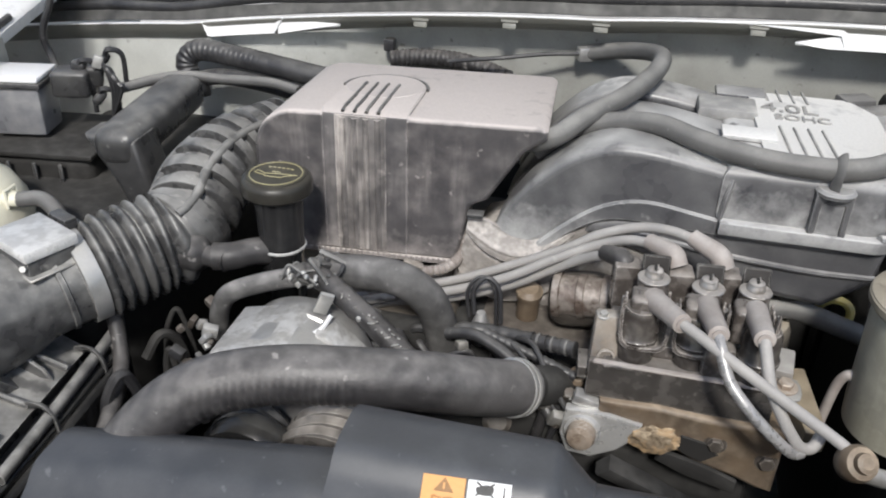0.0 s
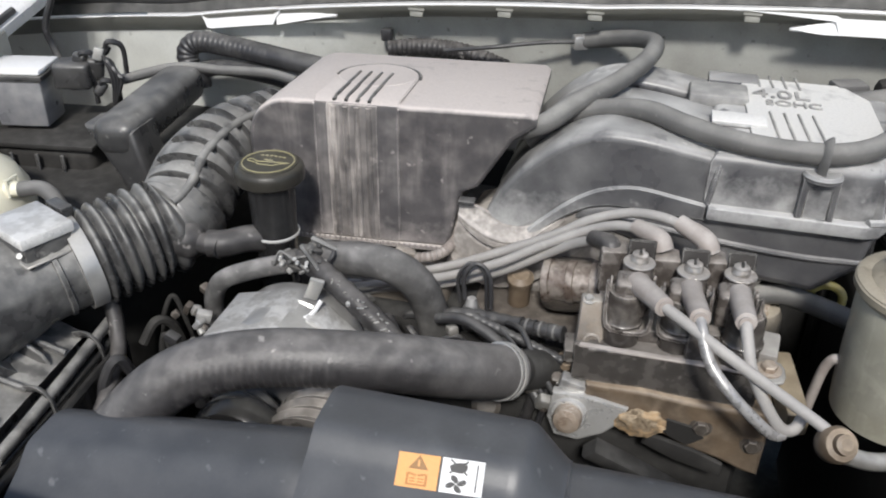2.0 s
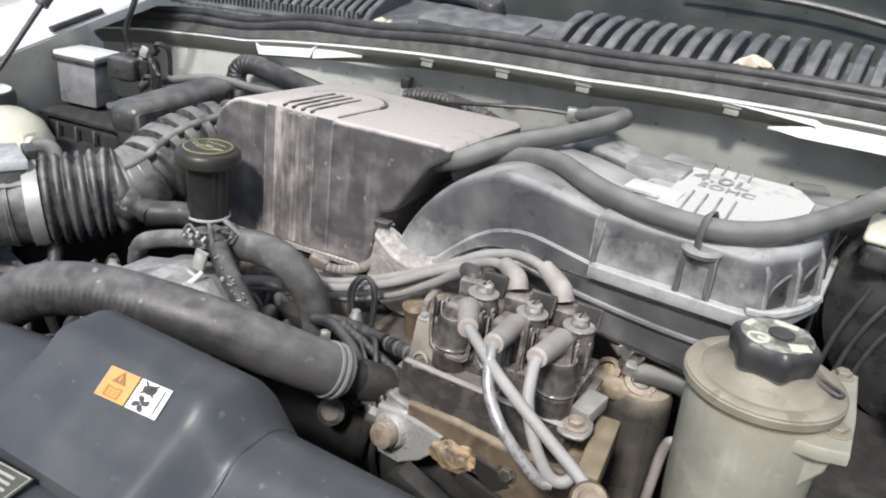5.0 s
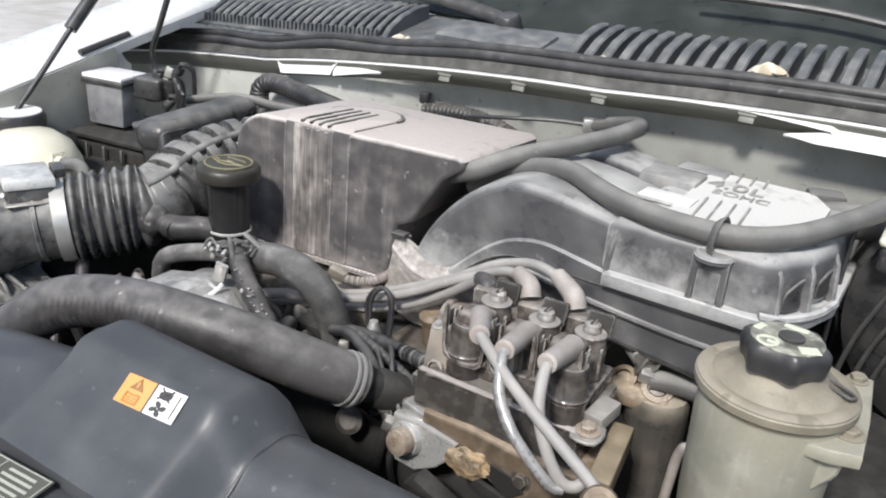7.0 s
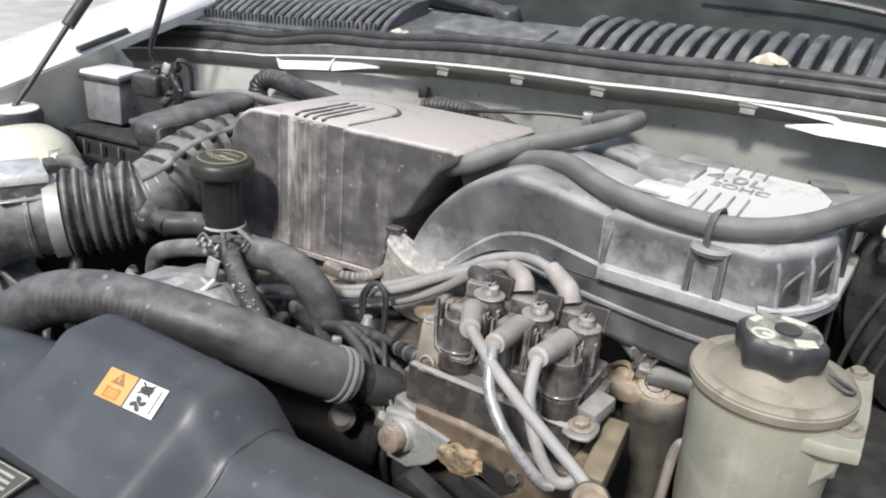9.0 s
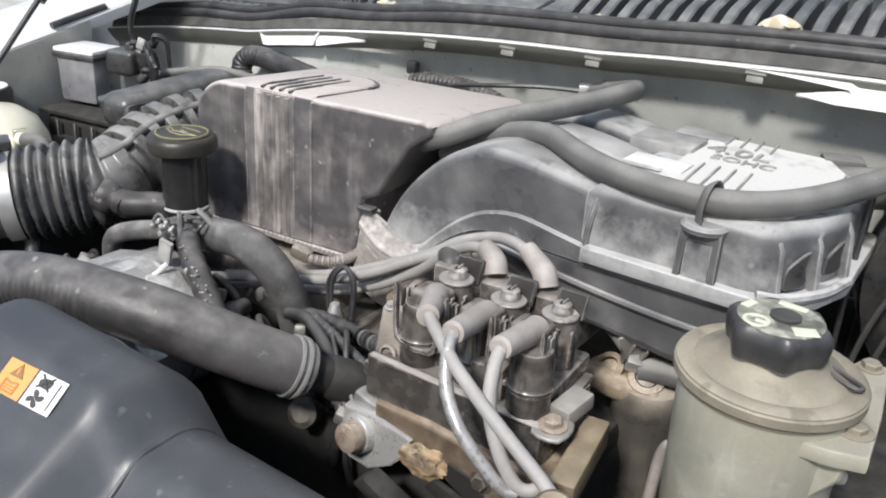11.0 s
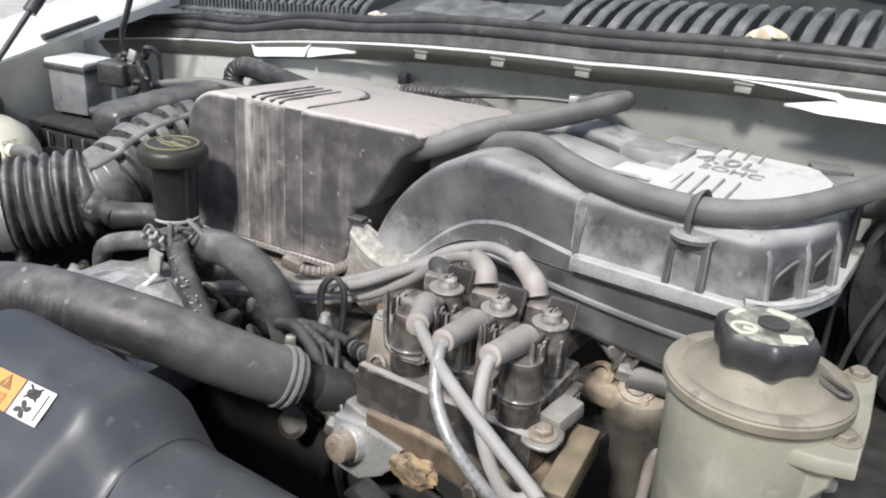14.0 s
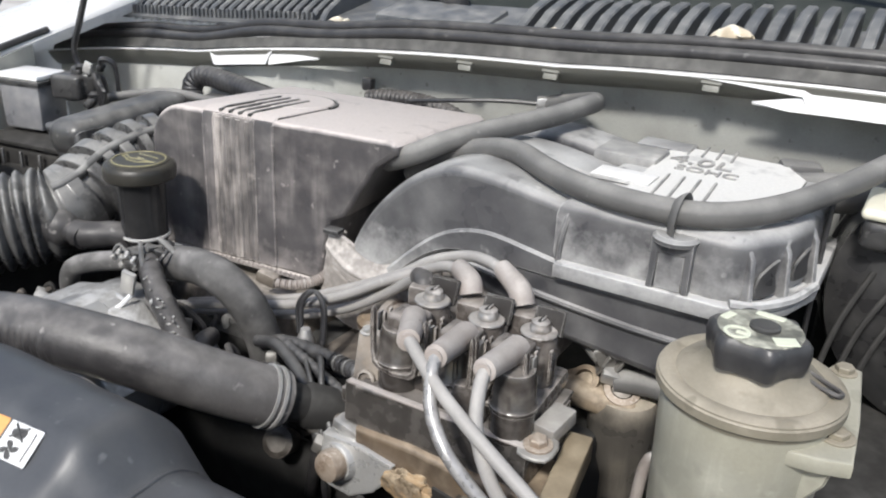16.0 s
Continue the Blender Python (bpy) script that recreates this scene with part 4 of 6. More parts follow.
b = None
for k in range(6):
    b = rbox((0.0026, 0.0016, 0.0006), pose(-0.3275 + 0.0042 * k, 0.620 - 0.0004 * (k - 2.5) ** 2 * 0.3, 1.0208), 0, 1, b)
part("printed_bars", b, YEL, cap)

# ---------- hoses over the manifold ----------
solo("vapour_hose", tube([(-0.114, 0.706, 1.036), (-0.098, 0.697, 1.0435), (-0.082, 0.700, 1.0505), (-0.062, 0.725, 1.0605), (-0.032, 0.763, 1.0685), (-0.010, 0.815, 1.0725), (0.0, 0.862, 1.0745), (-0.004, 0.898, 1.0715), (-0.026, 0.932, 1.063), (-0.055, 0.955, 1.053), (-0.080, 0.965, 1.046)], 0.0094, 16), HOSEG, "grey dusty rubber hose looping to the firewall", "hose")
hc = thing("line_clip", (-0.085, 0.962, 1.04), "small pale clip that joins the hose to a thin pipe", "clip")
part("clip_body", rbox((0.018, 0.014, 0.016), pose(-0.085, 0.962, 1.045, 0, 0, 25), 0.002), CAST, hc)
part("thin_pipe", tube([(-0.088, 0.958, 1.046), (-0.13, 0.945, 1.045), (-0.18, 0.93, 1.04), (-0.24, 0.93, 1.03)], 0.0026, 8), SEAL, hc)
bh = thing("breather_hose", (0.05, 0.70, 1.05), "long grey dusty rubber hose draped over the intake manifold", "hose")
part("hose", tube([(-0.105, 0.728, 1.018), (-0.075, 0.731, 1.042), (-0.040, 0.731, 1.0545), (0.0, 0.717, 1.0635), (0.035, 0.697, 1.0615), (0.067, 0.682, 1.0595), (0.105, 0.674, 1.0580), (0.147, 0.674, 1.0580), (0.178, 0.684, 1.0600), (0.204, 0.712, 1.0625), (0.226, 0.76, 1.0645), (0.247, 0.80, 1.071), (0.275, 0.86, 1.082), (0.29, 0.90, 1.088)], 0.0094, 16), HOSEG, bh)

# ---------- ignition coil ----------
LIDM = surface("dark_cap_plastic", (0.014, 0.011, 0.01), 0.5, dust=0.04, film=0.05, edge=0.5, spec=0.2)
WORN = surface("worn_bolt_steel", (0.42, 0.405, 0.385), 0.32, metal=0.75, dust=0.35, film=0.35, patch=60, scuff=0.5, second=(0.16, 0.14, 0.12), dust_colour=(0.5, 0.47, 0.44))
coil = thing("ignition_coil_pack", (0.045, 0.575, 0.93), "dark ignition coil pack with six dusty plug leads", "ignition coil")
part("base", rbox((0.122, 0.066, 0.014), pose(0.046, 0.578, 0.9425, 0, 0, 3), 0.004), COIL, coil)
part("middle_block", rbox((0.024, 0.016, 0.026), pose(0.067, 0.540, 0.949, 0, 0, 8), 0.003), COIL, coil, "dust-pale block between the towers")
part("base_plate", rbox((0.132, 0.076, 0.003), pose(0.048, 0.566, 0.9355, 0, 0, 3), 0.0008, 1), BRACKET, coil)
FRONT = ((0.010, 0.548), (0.050, 0.549), (0.086, 0.552))
REAR = ((-0.008, 0.602), (0.034, 0.600), (0.071, 0.607))
ENDS = ((0.0330, 0.514, 0.994), (0.059, 0.505, 0.995), (0.0905, 0.509, 0.9945))
LEADS = ([(0.0330, 0.514, 0.994), (0.048, 0.503, 0.991), (0.072, 0.489, 0.983), (0.104, 0.479, 0.968), (0.142, 0.472, 0.948), (0.160, 0.467, 0.938)],
         [(0.059, 0.505, 0.995), (0.062, 0.495, 0.988), (0.070, 0.483, 0.972), (0.086, 0.473, 0.957), (0.104, 0.472, 0.940), (0.119, 0.474, 0.927), (0.127, 0.478, 0.925)],
         [(0.0905, 0.509, 0.9945), (0.0925, 0.499, 0.987), (0.098, 0.487, 0.970), (0.110, 0.479, 0.950), (0.124, 0.478, 0.931), (0.134, 0.482, 0.928), (0.140, 0.490, 0.936)])
BACK = ([(-0.013, 0.606, 0.986), (-0.024, 0.618, 0.982), (-0.045, 0.632, 0.966), (-0.071, 0.640, 0.946), (-0.110, 0.641, 0.921), (-0.163, 0.640, 0.899), (-0.225, 0.635, 0.885), (-0.29, 0.62, 0.872)],
        [(0.026, 0.604, 0.998), (0.012, 0.618, 0.997), (-0.010, 0.632, 0.990), (-0.036, 0.640, 0.976), (-0.071, 0.637, 0.958), (-0.110, 0.631, 0.936), (-0.16, 0.627, 0.915), (-0.225, 0.622, 0.898), (-0.29, 0.605, 0.885)],
        [(0.062, 0.611, 0.999), (0.046, 0.622, 1.003), (0.024, 0.634, 1.003), (-0.002, 0.646, 0.996), (-0.034, 0.650, 0.982), (-0.060, 0.651, 0.964), (-0.10, 0.651, 0.942), (-0.16, 0.648, 0.914), (-0.225, 0.645, 0.893), (-0.29, 0.63, 0.878)])
POSTS = ((0.013, 0.577, 0.990), (0.055, 0.579, 0.987), (0.091, 0.586, 0.986))
for k in range(3):
    x, y = FRONT[k]
    foot = ((0.006, 0.546), (0.049, 0.549), (0.096, 0.541))[k]
    tw = part("tower", rbox((0.025, 0.023, 0.030), pose(x, y + 0.003, 0.976), 0.004, 3), COIL, coil)
    part("barrel", lathe([(0.0135, 0.932), (0.0146, 0.935), (0.0146, 0.953), (0.0160, 0.9545), (0.0160, 0.9570), (0.0143, 0.959), (0.0138, 0.978), (0.0120, 0.982)], pose(*foot, 0), 32), COILG, tw, "glossy dark round barrel")
    part("socket_frame", prism(rounded([(-0.0185, 0.962), (-0.0125, 0.951), (0.0125, 0.951), (0.0185, 0.962), (0.0190, 0.993), (0.0165, 0.994), (0.0158, 0.965), (0.0105, 0.9545), (-0.0105, 0.9545), (-0.0158, 0.965), (-0.0165, 0.994), (-0.0190, 0.993)], 2), 0.005, upright(y - 0.0165, x), 0.0006, 1), COIL, tw)
    for s in (-1, 1):
        for d in (0.0, 0.007):
            part("fin", rbox((0.0018, 0.0040, 0.028), pose(x + s * 0.0160, y - 0.003 + d, 0.975), 0.0006, 1), COIL, tw)
        part("clip_leaf", rbox((0.0016, 0.006, 0.014), pose(x + s * 0.0186, y - 0.004, 0.982), 0.0004, 1), DUSTY, tw)
    e = Vector(ENDS[k])
    a = Vector((x + 0.003, y + 0.004, 0.9865))
    part("boot", tube([a, a.lerp(e, 0.45), e, e + (e - a).normalized() * 0.004], lambda s: 0.0090 - 0.0016 * s - (0.0025 if s > 0.97 else 0), 20, 8), BOOT, tw)
    part("plug_lead", tube(LEADS[k], 0.0043, 12), WIREG if k == 1 else WIRE, coil, "worn shiny plug lead" if k == 1 else "pale grey plug lead")
    x, y = REAR[k]
    tw = part("tower", rbox((0.022, 0.022, 0.040), pose(x, y, 0.968, 0, 0, 8), 0.003), COIL, coil)
    a, c = Vector(BACK[k][0]), Vector(BACK[k][1])
    part("boot", tube([a + (a - c) * 0.3 - Vector((0, 0, 0.008)), a, c, c + (c - a) * 0.35], lambda s: 0.0092 - 0.0022 * s, 16, 8), BOOT if k else RUBBER, tw)
    part("plug_lead", tube(BACK[k][1:], 0.0044, 12), WIRE, coil, "pale grey plug lead")
for x, y, z in POSTS:
    st = part("bolt_post", lathe([(0.0125, 0.945), (0.0130, z - 0.012), (0.0120, z - 0.010), (0.0120, z)], pose(x, y, 0), 24), COIL, coil)
    part("washer_plate", prism([(0.0128 * math.cos(a), 0.0112 * math.sin(a)) for a in [2 * math.pi * k / 16 for k in range(16)]], 0.0018, pose(x, y - 0.002, z, 4), 0.0004, 1), WORN, st)
    part("bolt", lathe([(0.0074, 0), (0.0074, 0.0022), (0.0066, 0.0032), (0.0062, 0.0060), (0.0045, 0.0072), (0.001, 0.0074)], pose(x, y, z + 0.0018), 20), WORN, st)
    part("slot", rbox((0.0020, 0.008, 0.0022), pose(x, y, z + 0.0086), 0, 1), DARK, st)
    part("slot_wall", rbox((0.0012, 0.007, 0.0034), pose(x + 0.0018, y, z + 0.0094), 0.0003, 1), WORN, st)
    part("square_lid", rbox((0.022, 0.003, 0.019), pose(x + 0.001, y + 0.0125, z + 0.003, -22, 0, 4), 0.0012, 1), LIDM, st)
    part("spring_plate", rbox((0.015, 0.0045, 0.0016), pose(x - 0.001, y - 0.0150, z - 0.004, -28, 0, 6), 0.0004, 1), WORN, st, "bright spring plate")
    for s in (-1, 1):
        part("clip_leaf", rbox((0.0022, 0.004, 0.026), pose(x + s * 0.0135, y - 0.010, z - 0.018), 0.0006, 1), COIL, st)

# brackets and castings under the coil
RUSTB = surface("faded_rust_bolt", (0.3, 0.235, 0.18), 0.45, metal=0.3, dust=0.45, film=0.3, patch=90, second=(0.16, 0.1, 0.06), dust_colour=(0.55, 0.49, 0.42))
cb = thing("coil_bracket", (0.04, 0.58, 0.87), "grey coil bracket with rusty casting below", "bracket")
part("bracket_plate", prism([(0.5285, 0.936), (0.540, 0.9345), (0.600, 0.9345), (0.600, 0.90), (0.545, 0.902), (0.527, 0.904)], 0.142, along_x(-0.028), 0.003), BRACKET, cb)
part("edge_strip", rbox((0.140, 0.005, 0.0025), pose(0.046, 0.5285, 0.9368, 10, 0, 0), 0.0008, 1), BOOT, cb, "dust-covered folded edge")
part("connector", rbox((0.026, 0.018, 0.046), pose(-0.016, 0.548, 0.946, -8, 0, 6), 0.003, taper=0.85), surface("beige_connector", (0.27, 0.225, 0.18), 0.45, dust=0.4, film=0.2, edge=0.4, second=(0.12, 0.095, 0.075), patch=40), cb, "dusty beige plug connector")
part("connector_ring", lathe([(0.0055, 0), (0.0072, 0.0008), (0.0072, 0.003), (0.0055, 0.0038)], axes((-0.015, 0.538, 0.936), (0.05, -1, 0.2)), 20, hollow=True), DIRTY, cb)
part("connector_bolt", hexbolt((-0.021, 0.546, 0.968), (0, -0.2, 1), 0.0035, 0.004, washer=0.005), STEEL, cb)
part("connector_lip", rbox((0.034, 0.026, 0.012), pose(-0.020, 0.549, 0.918, 0, 0, 6), 0.002), BRACKET, cb)
head = thing("cylinder_head", (0.06, 0.56, 0.80), "rusty brown cylinder head casting with oily stains", "cylinder head")
part("casting", prism([(-0.015, 0.9035), (0.03, 0.906), (0.08, 0.9025), (0.128, 0.904), (0.128, 0.840), (0.115, 0.842), (0.095, 0.850), (0.07, 0.856), (0.045, 0.868), (0.0, 0.870), (-0.015, 0.872)], 0.05, upright(0.522), 0.004, 3), RUST, head)
part("lower_casting", rbox((0.125, 0.12, 0.08), pose(0.052, 0.62, 0.825), 0.01), DARK, head)
part("oily_web", prism([(0.04, 0.8660), (0.075, 0.858), (0.10, 0.848), (0.10, 0.835), (0.06, 0.845), (0.035, 0.856)], 0.006, upright(0.518), 0.002), DARK, head)
bm = bmesh.new()
bmesh.ops.create_icosphere(bm, subdivisions=4, radius=0.017)
for v in bm.verts:
    v.co *= 1 + 0.3 * noise.noise(v.co * 110) + 0.16 * noise.noise(v.co * 330)
    v.co = Vector((v.co.x * 1.2 + 0.032, v.co.y * 0.4 + 0.521, v.co.z * 0.72 + 0.876))
part("flaking_boss", bm, OXIDE, head, "flaking orange rusty boss")
part("lower_rail", prism([(0.0, 0.862), (0.03, 0.85), (0.135, 0.80), (0.13, 0.79), (0.02, 0.84), (-0.01, 0.852)], 0.02, upright(0.492), 0.004), DARK, head)
for x, z in ((0.078, 0.881), (0.118, 0.872)):
    part("head_bolt", hexbolt((x, 0.523, z), (0, -1, 0.1), 0.006, 0.006, washer=0.009), GRIME, head)
part("oil_patch", prism([(0.052, 0.884), (0.075, 0.880), (0.082, 0.870), (0.070, 0.860), (0.055, 0.866), (0.046, 0.875)], 0.003, upright(0.5205), 0.001, 1), DARK, head)
lift = thing("lifting_bracket", (-0.02, 0.52, 0.85), "pale cast metal bracket with a large rusty bolt", "bracket")
part("plate", prism([(-0.040, 0.892), (-0.006, 0.893), (0.021, 0.888), (0.016, 0.872), (0.004, 0.858), (-0.016, 0.846), (-0.036, 0.848), (-0.043, 0.866)], 0.010, upright(0.5185), 0.002), ALLOY, lift)
part("boss", lathe([(0.0155, 0), (0.015, 0.005), (0.0135, 0.007)], axes((-0.025, 0.521, 0.874), (-0.1, -1, 0.12)), 28), ALLOY, lift)
part("bolt", lathe([(0.0115, 0), (0.012, 0.006), (0.0105, 0.010), (0.006, 0.0115)], axes((-0.025, 0.514, 0.875), (-0.1, -1, 0.12)), 20), RUSTB, lift, "rusty round bolt head")
strap = thing("strap_bracket", (0.12, 0.55, 0.93), "dusty metal strap held by a bolt", "bracket")
part("tab", prism(rounded([(-0.010, -0.011), (0.009, -0.012), (0.011, 0.010), (-0.009, 0.012)], 3), 0.003, pose(0.1185, 0.534, 0.9345, 3, 0, 6), 0.0008, 1), DUSTY, strap)
part("block", rbox((0.0165, 0.029, 0.012), pose(0.1185, 0.559, 0.9395, 6, 0, -8), 0.002), surface("pale_dusty_block", (0.2, 0.185, 0.17), 0.5, dust=0.4, film=0.3, edge=0.4), strap)
part("bolt", hexbolt((0.1185, 0.534, 0.9375), (0, -0.05, 1), 0.0062, 0.006, washer=0.0095), RUSTB, strap, "faded rusty bolt")
part("square_bar", rbox((0.017, 0.072, 0.020), pose(0.1365, 0.541, 0.915, 4, 0, 8), 0.002), surface("ochre_casting", (0.13, 0.1, 0.062), 0.5, dust=0.4, film=0.15, dust_colour=(0.5, 0.42, 0.3)), strap)
pump = thing("vacuum_cylinder", (0.142, 0.59, 0.85), "dusty brown metal cylinder with round clamps", "metal cylinder")
part("cylinder", lathe([(0.0275, 0.78), (0.028, 0.872), (0.0272, 0.884), (0.024, 0.891), (0.014, 0.894), (0.004, 0.895)], pose(0.124, 0.697, 0), 36), surface("grimy_cylinder", (0.075, 0.07, 0.063), 0.3, metal=0.3, dust=0.6, film=0.08, streaks=0.3, second=(0.035, 0.032, 0.029), patch=14, dust_colour=(0.5, 0.44, 0.35), pile=(0.894, 0.874, 0.4, 0.03)), pump)
MOUND = surface("dusty_mound", (0.19, 0.145, 0.095), 0.7, dust=0.6, film=0.3, second=(0.09, 0.066, 0.045), patch=40, dust_colour=(0.52, 0.43, 0.32), scuff=0.3)
part("side_flange", rbox((0.070, 0.044, 0.022), pose(0.104, 0.694, 0.884, -14, 6, 4), 0.010, 4), MOUND, pump, "ochre dust-caked flange")
part("clamp_ring", lathe([(0.0095, 0), (0.0145, 0.001), (0.0145, 0.005), (0.0095, 0.006)], axes((0.122, 0.690, 0.897), (0.25, -0.6, 1)), 28, hollow=True), RUSTB, pump)
part("end_cap", lathe([(0.0092, 0), (0.008, 0.005), (0.003, 0.007)], axes((0.122, 0.690, 0.897), (0.25, -0.6, 1)), 20), DIRTY, pump)
part("clamp_ring", lathe([(0.0085, 0), (0.0130, 0.001), (0.0130, 0.004), (0.0085, 0.005)], axes((0.092, 0.689, 0.896), (-0.3, -0.9, 1)), 28, hollow=True), RUST, pump)
part("end_cap", lathe([(0.0084, 0), (0.007, 0.003), (0.003, 0.004)], axes((0.092, 0.689, 0.896), (-0.3, -0.9, 1)), 20), MOUND, pump)
for x, y, z, rz in ((0.104, 0.688, 0.922, 35), (0.114, 0.691, 0.919, 35), (0.109, 0.683, 0.926, -50)):
    part("clamp_ear", rbox((0.0026, 0.017, 0.024), pose(x, y, z, 25, 15, rz), 0.0006, 1), DUSTY, pump)
part("clamp_body", rbox((0.014, 0.016, 0.012), pose(0.112, 0.688, 0.911, 20, 10, 20), 0.002), CAST, pump)
part("clamp_screw", tube([(0.064, 0.700, 0.938), (0.083, 0.693, 0.932), (0.104, 0.684, 0.922)], 0.0055, 10), DUSTY, pump)
part("bright_end", tube([(0.050, 0.703, 0.940), (0.064, 0.700, 0.938)], 0.0042, 8, 2), BRAID, pump)
solo("heater_hose_end", tube([(0.116, 0.689, 0.906), (0.145, 0.694, 0.908), (0.168, 0.70, 0.900), (0.195, 0.702, 0.891), (0.222, 0.702, 0.882), (0.27, 0.71, 0.86)], 0.0098, 14), HOSEG, "grey dusty hose running behind the fluid reservoir", "hose")
ringm = tube([(0.192 + 0.0150 * math.cos(a), 0.728 + 0.004 * math.sin(a), 0.890 + 0.0120 * math.sin(a)) for a in [2 * math.pi * k / 16 for k in range(17)]], 0.0042, 8)
solo("dipstick_ring", ringm, plain("yellow_plastic", (0.5, 0.42, 0.10), 0.4, mottle=0.25), "dull yellow plastic dipstick ring", "dipstick")

# ---------- power steering reservoir ----------
ps = thing("power_steering_reservoir", (0.226, 0.584, 0.88), "dusty grey-green power steering reservoir with a black lobed cap", "fluid reservoir")
part("tank", lathe([(0.038, 0.876), (0.0455, 0.880), (0.0470, 0.90), (0.0492, 0.975), (0.0492, 0.994)], pose(0.226, 0.584, 0), 48), TANK, ps)
part("rim", lathe([(0.0492, 0.9885), (0.0505, 0.9890), (0.0508, 0.9915), (0.0530, 0.9925), (0.0540, 0.9935), (0.0540, 0.9985), (0.0525, 1.0000)], pose(0.226, 0.584, 0), 56), LID, ps)
lid = part("lid", lathe([(0.0530, 0.997), (0.0530, 1.0005), (0.049, 1.0025), (0.043, 1.0015), (0.040, 1.0045), (0.032, 1.0075), (0.0285, 1.0125), (0.026, 1.0185)], pose(0.226, 0.584, 0), 56), LID, ps)
capm = pose(0.2265, 0.576, 1.009)
pscap = part("cap", lathe([(0.0225, 0.006), (0.0245, 0.007), (0.0256, 0.011), (0.0264, 0.018), (0.0258, 0.0238), (0.0235, 0.0265)], capm, 84, wave=lambda a: 1.02 + 0.085 * math.cos(a * 6 + 0.5) + 0.02 * math.cos(a * 12 + 1.0)), SEAL, ps)
CAPT = surface("worn_cap_top", (0.03, 0.031, 0.027), 0.35, dust=0.35, film=0.6, patch=50, rubbed=0.6, dust_colour=(0.5, 0.5, 0.42))
part("cap_face", lathe([(0.0235, 0.0), (0.0235, 0.0006), (0.022, 0.0009)], capm @ pose(0, 0, 0.0262), 40), CAPT, pscap)
PRN = plain("pale_cap_print", (0.75, 0.78, 0.62), 0.5, mottle=0.1)
part("cap_button", lathe([(0.0085, 0), (0.0085, 0.0022), (0.007, 0.003)], capm @ pose(0.002, 0.001, 0.0267), 24), INK, pscap)
part("printed_ring", lathe([(0.0055, 0), (0.0055, 0.0007), (0.0074, 0.0007), (0.0074, 0)], capm @ pose(-0.010, -0.013, 0.0270), 24, hollow=True), PRN, pscap)
part("printed_mark", rbox((0.006, 0.003, 0.0007), capm @ pose(-0.0075, -0.013, 0.0274), 0.0002, 1), PRN, pscap)
part("printed_mark", rbox((0.013, 0.009, 0.0007), capm @ pose(0.0155, -0.010, 0.0274, 0, 0, 30), 0.0002, 1), PRN, pscap)
part("printed_mark", rbox((0.016, 0.005, 0.0007), capm @ pose(0.002, 0.018, 0.0274, 0, 0, -5), 0.0002, 1), PRN, pscap)
part("printed_mark", rbox((0.010, 0.005, 0.0007), capm @ pose(-0.019, 0.005, 0.0274, 0, 0, 70), 0.0002, 1), PRN, pscap)
part("cap_tab", tube([(0.244, 0.597, 1.011), (0.258, 0.5935, 1.0075), (0.271, 0.5885, 1.0055), (0.2745, 0.5845, 1.005), (0.271, 0.5815, 1.0055), (0.258, 0.5845, 1.0075), (0.246, 0.589, 1.011)], 0.0015, 8), RUBBER, lid)
ear = part("mounting_ear", prism([(0.252, 0.545), (0.272, 0.547), (0.289, 0.553), (0.287, 0.60), (0.281, 0.664), (0.266, 0.667), (0.250, 0.63)], 0.010, pose(0, 0, 0.974), 0.0016), TANK, ps)
part("ear_web", prism([(0.24, 0.978), (0.281, 0.978), (0.278, 0.962), (0.266, 0.944), (0.24, 0.92)], 0.006, upright(0.556), 0.0015, 1), TANK, ps)
part("bolt", hexbolt((0.277, 0.575, 0.984), (0, 0, 1), 0.0068, 0.005, washer=0.0105), LID, ear)
part("bolt", hexbolt((0.271, 0.655, 0.984), (0, 0, 1), 0.006, 0.005, washer=0.008), LID, ear)
solo("return_hose", tube([(0.184, 0.587, 0.912), (0.178, 0.589, 0.919), (0.172, 0.592, 0.908), (0.169, 0.594, 0.875), (0.167, 0.594, 0.84)], 0.0042, 10), BOOT, "pale dusty return hose beside the reservoir", "hose")
fuel = thing("fuel_cap", (0.158, 0.462, 0.93), "dusty round metal nut at the end of a pipe", "pipe fitting")
part("nut", lathe([(0.010, -0.012), (0.0125, -0.008), (0.013, 0.002), (0.011, 0.007), (0.0075, 0.008), (0.007, 0.013), (0.004, 0.014)], axes((0.158, 0.462, 0.938), (0.2, -0.6, 0.6)), 24), RUST, fuel)
part("pipe", tube([(0.165, 0.465, 0.928), (0.19, 0.475, 0.918), (0.23, 0.49, 0.918), (0.30, 0.51, 0.92), (0.38, 0.53, 0.92)], 0.0065, 10), DUSTY, fuel)

# brake booster, pipes and cables on the driver's side
boost = thing("brake_booster", (0.37, 0.86, 0.87), "large black round brake booster against the firewall", "brake booster")
part("drum", lathe([(0.03, -0.09), (0.08, -0.085), (0.112, -0.06), (0.118, -0.03), (0.122, -0.028), (0.122, -0.018), (0.118, -0.012), (0.112, 0.05), (0.07, 0.07)], axes((0.350, 0.885, 0.975), (0, 1, 0)), 64), PLASTIC, boost)
part("master_cylinder", lathe([(0.02, -0.14), (0.024, -0.13), (0.024, 0.0)], axes((0.350, 0.83, 0.985), (0, 1, 0)), 24), CAST, boost)
part("fluid_bottle", rbox((0.072, 0.066, 0.026), pose(0.290, 0.820, 1.032), 0.008, 3), PLASTIC, boost, "dark brake fluid bottle")
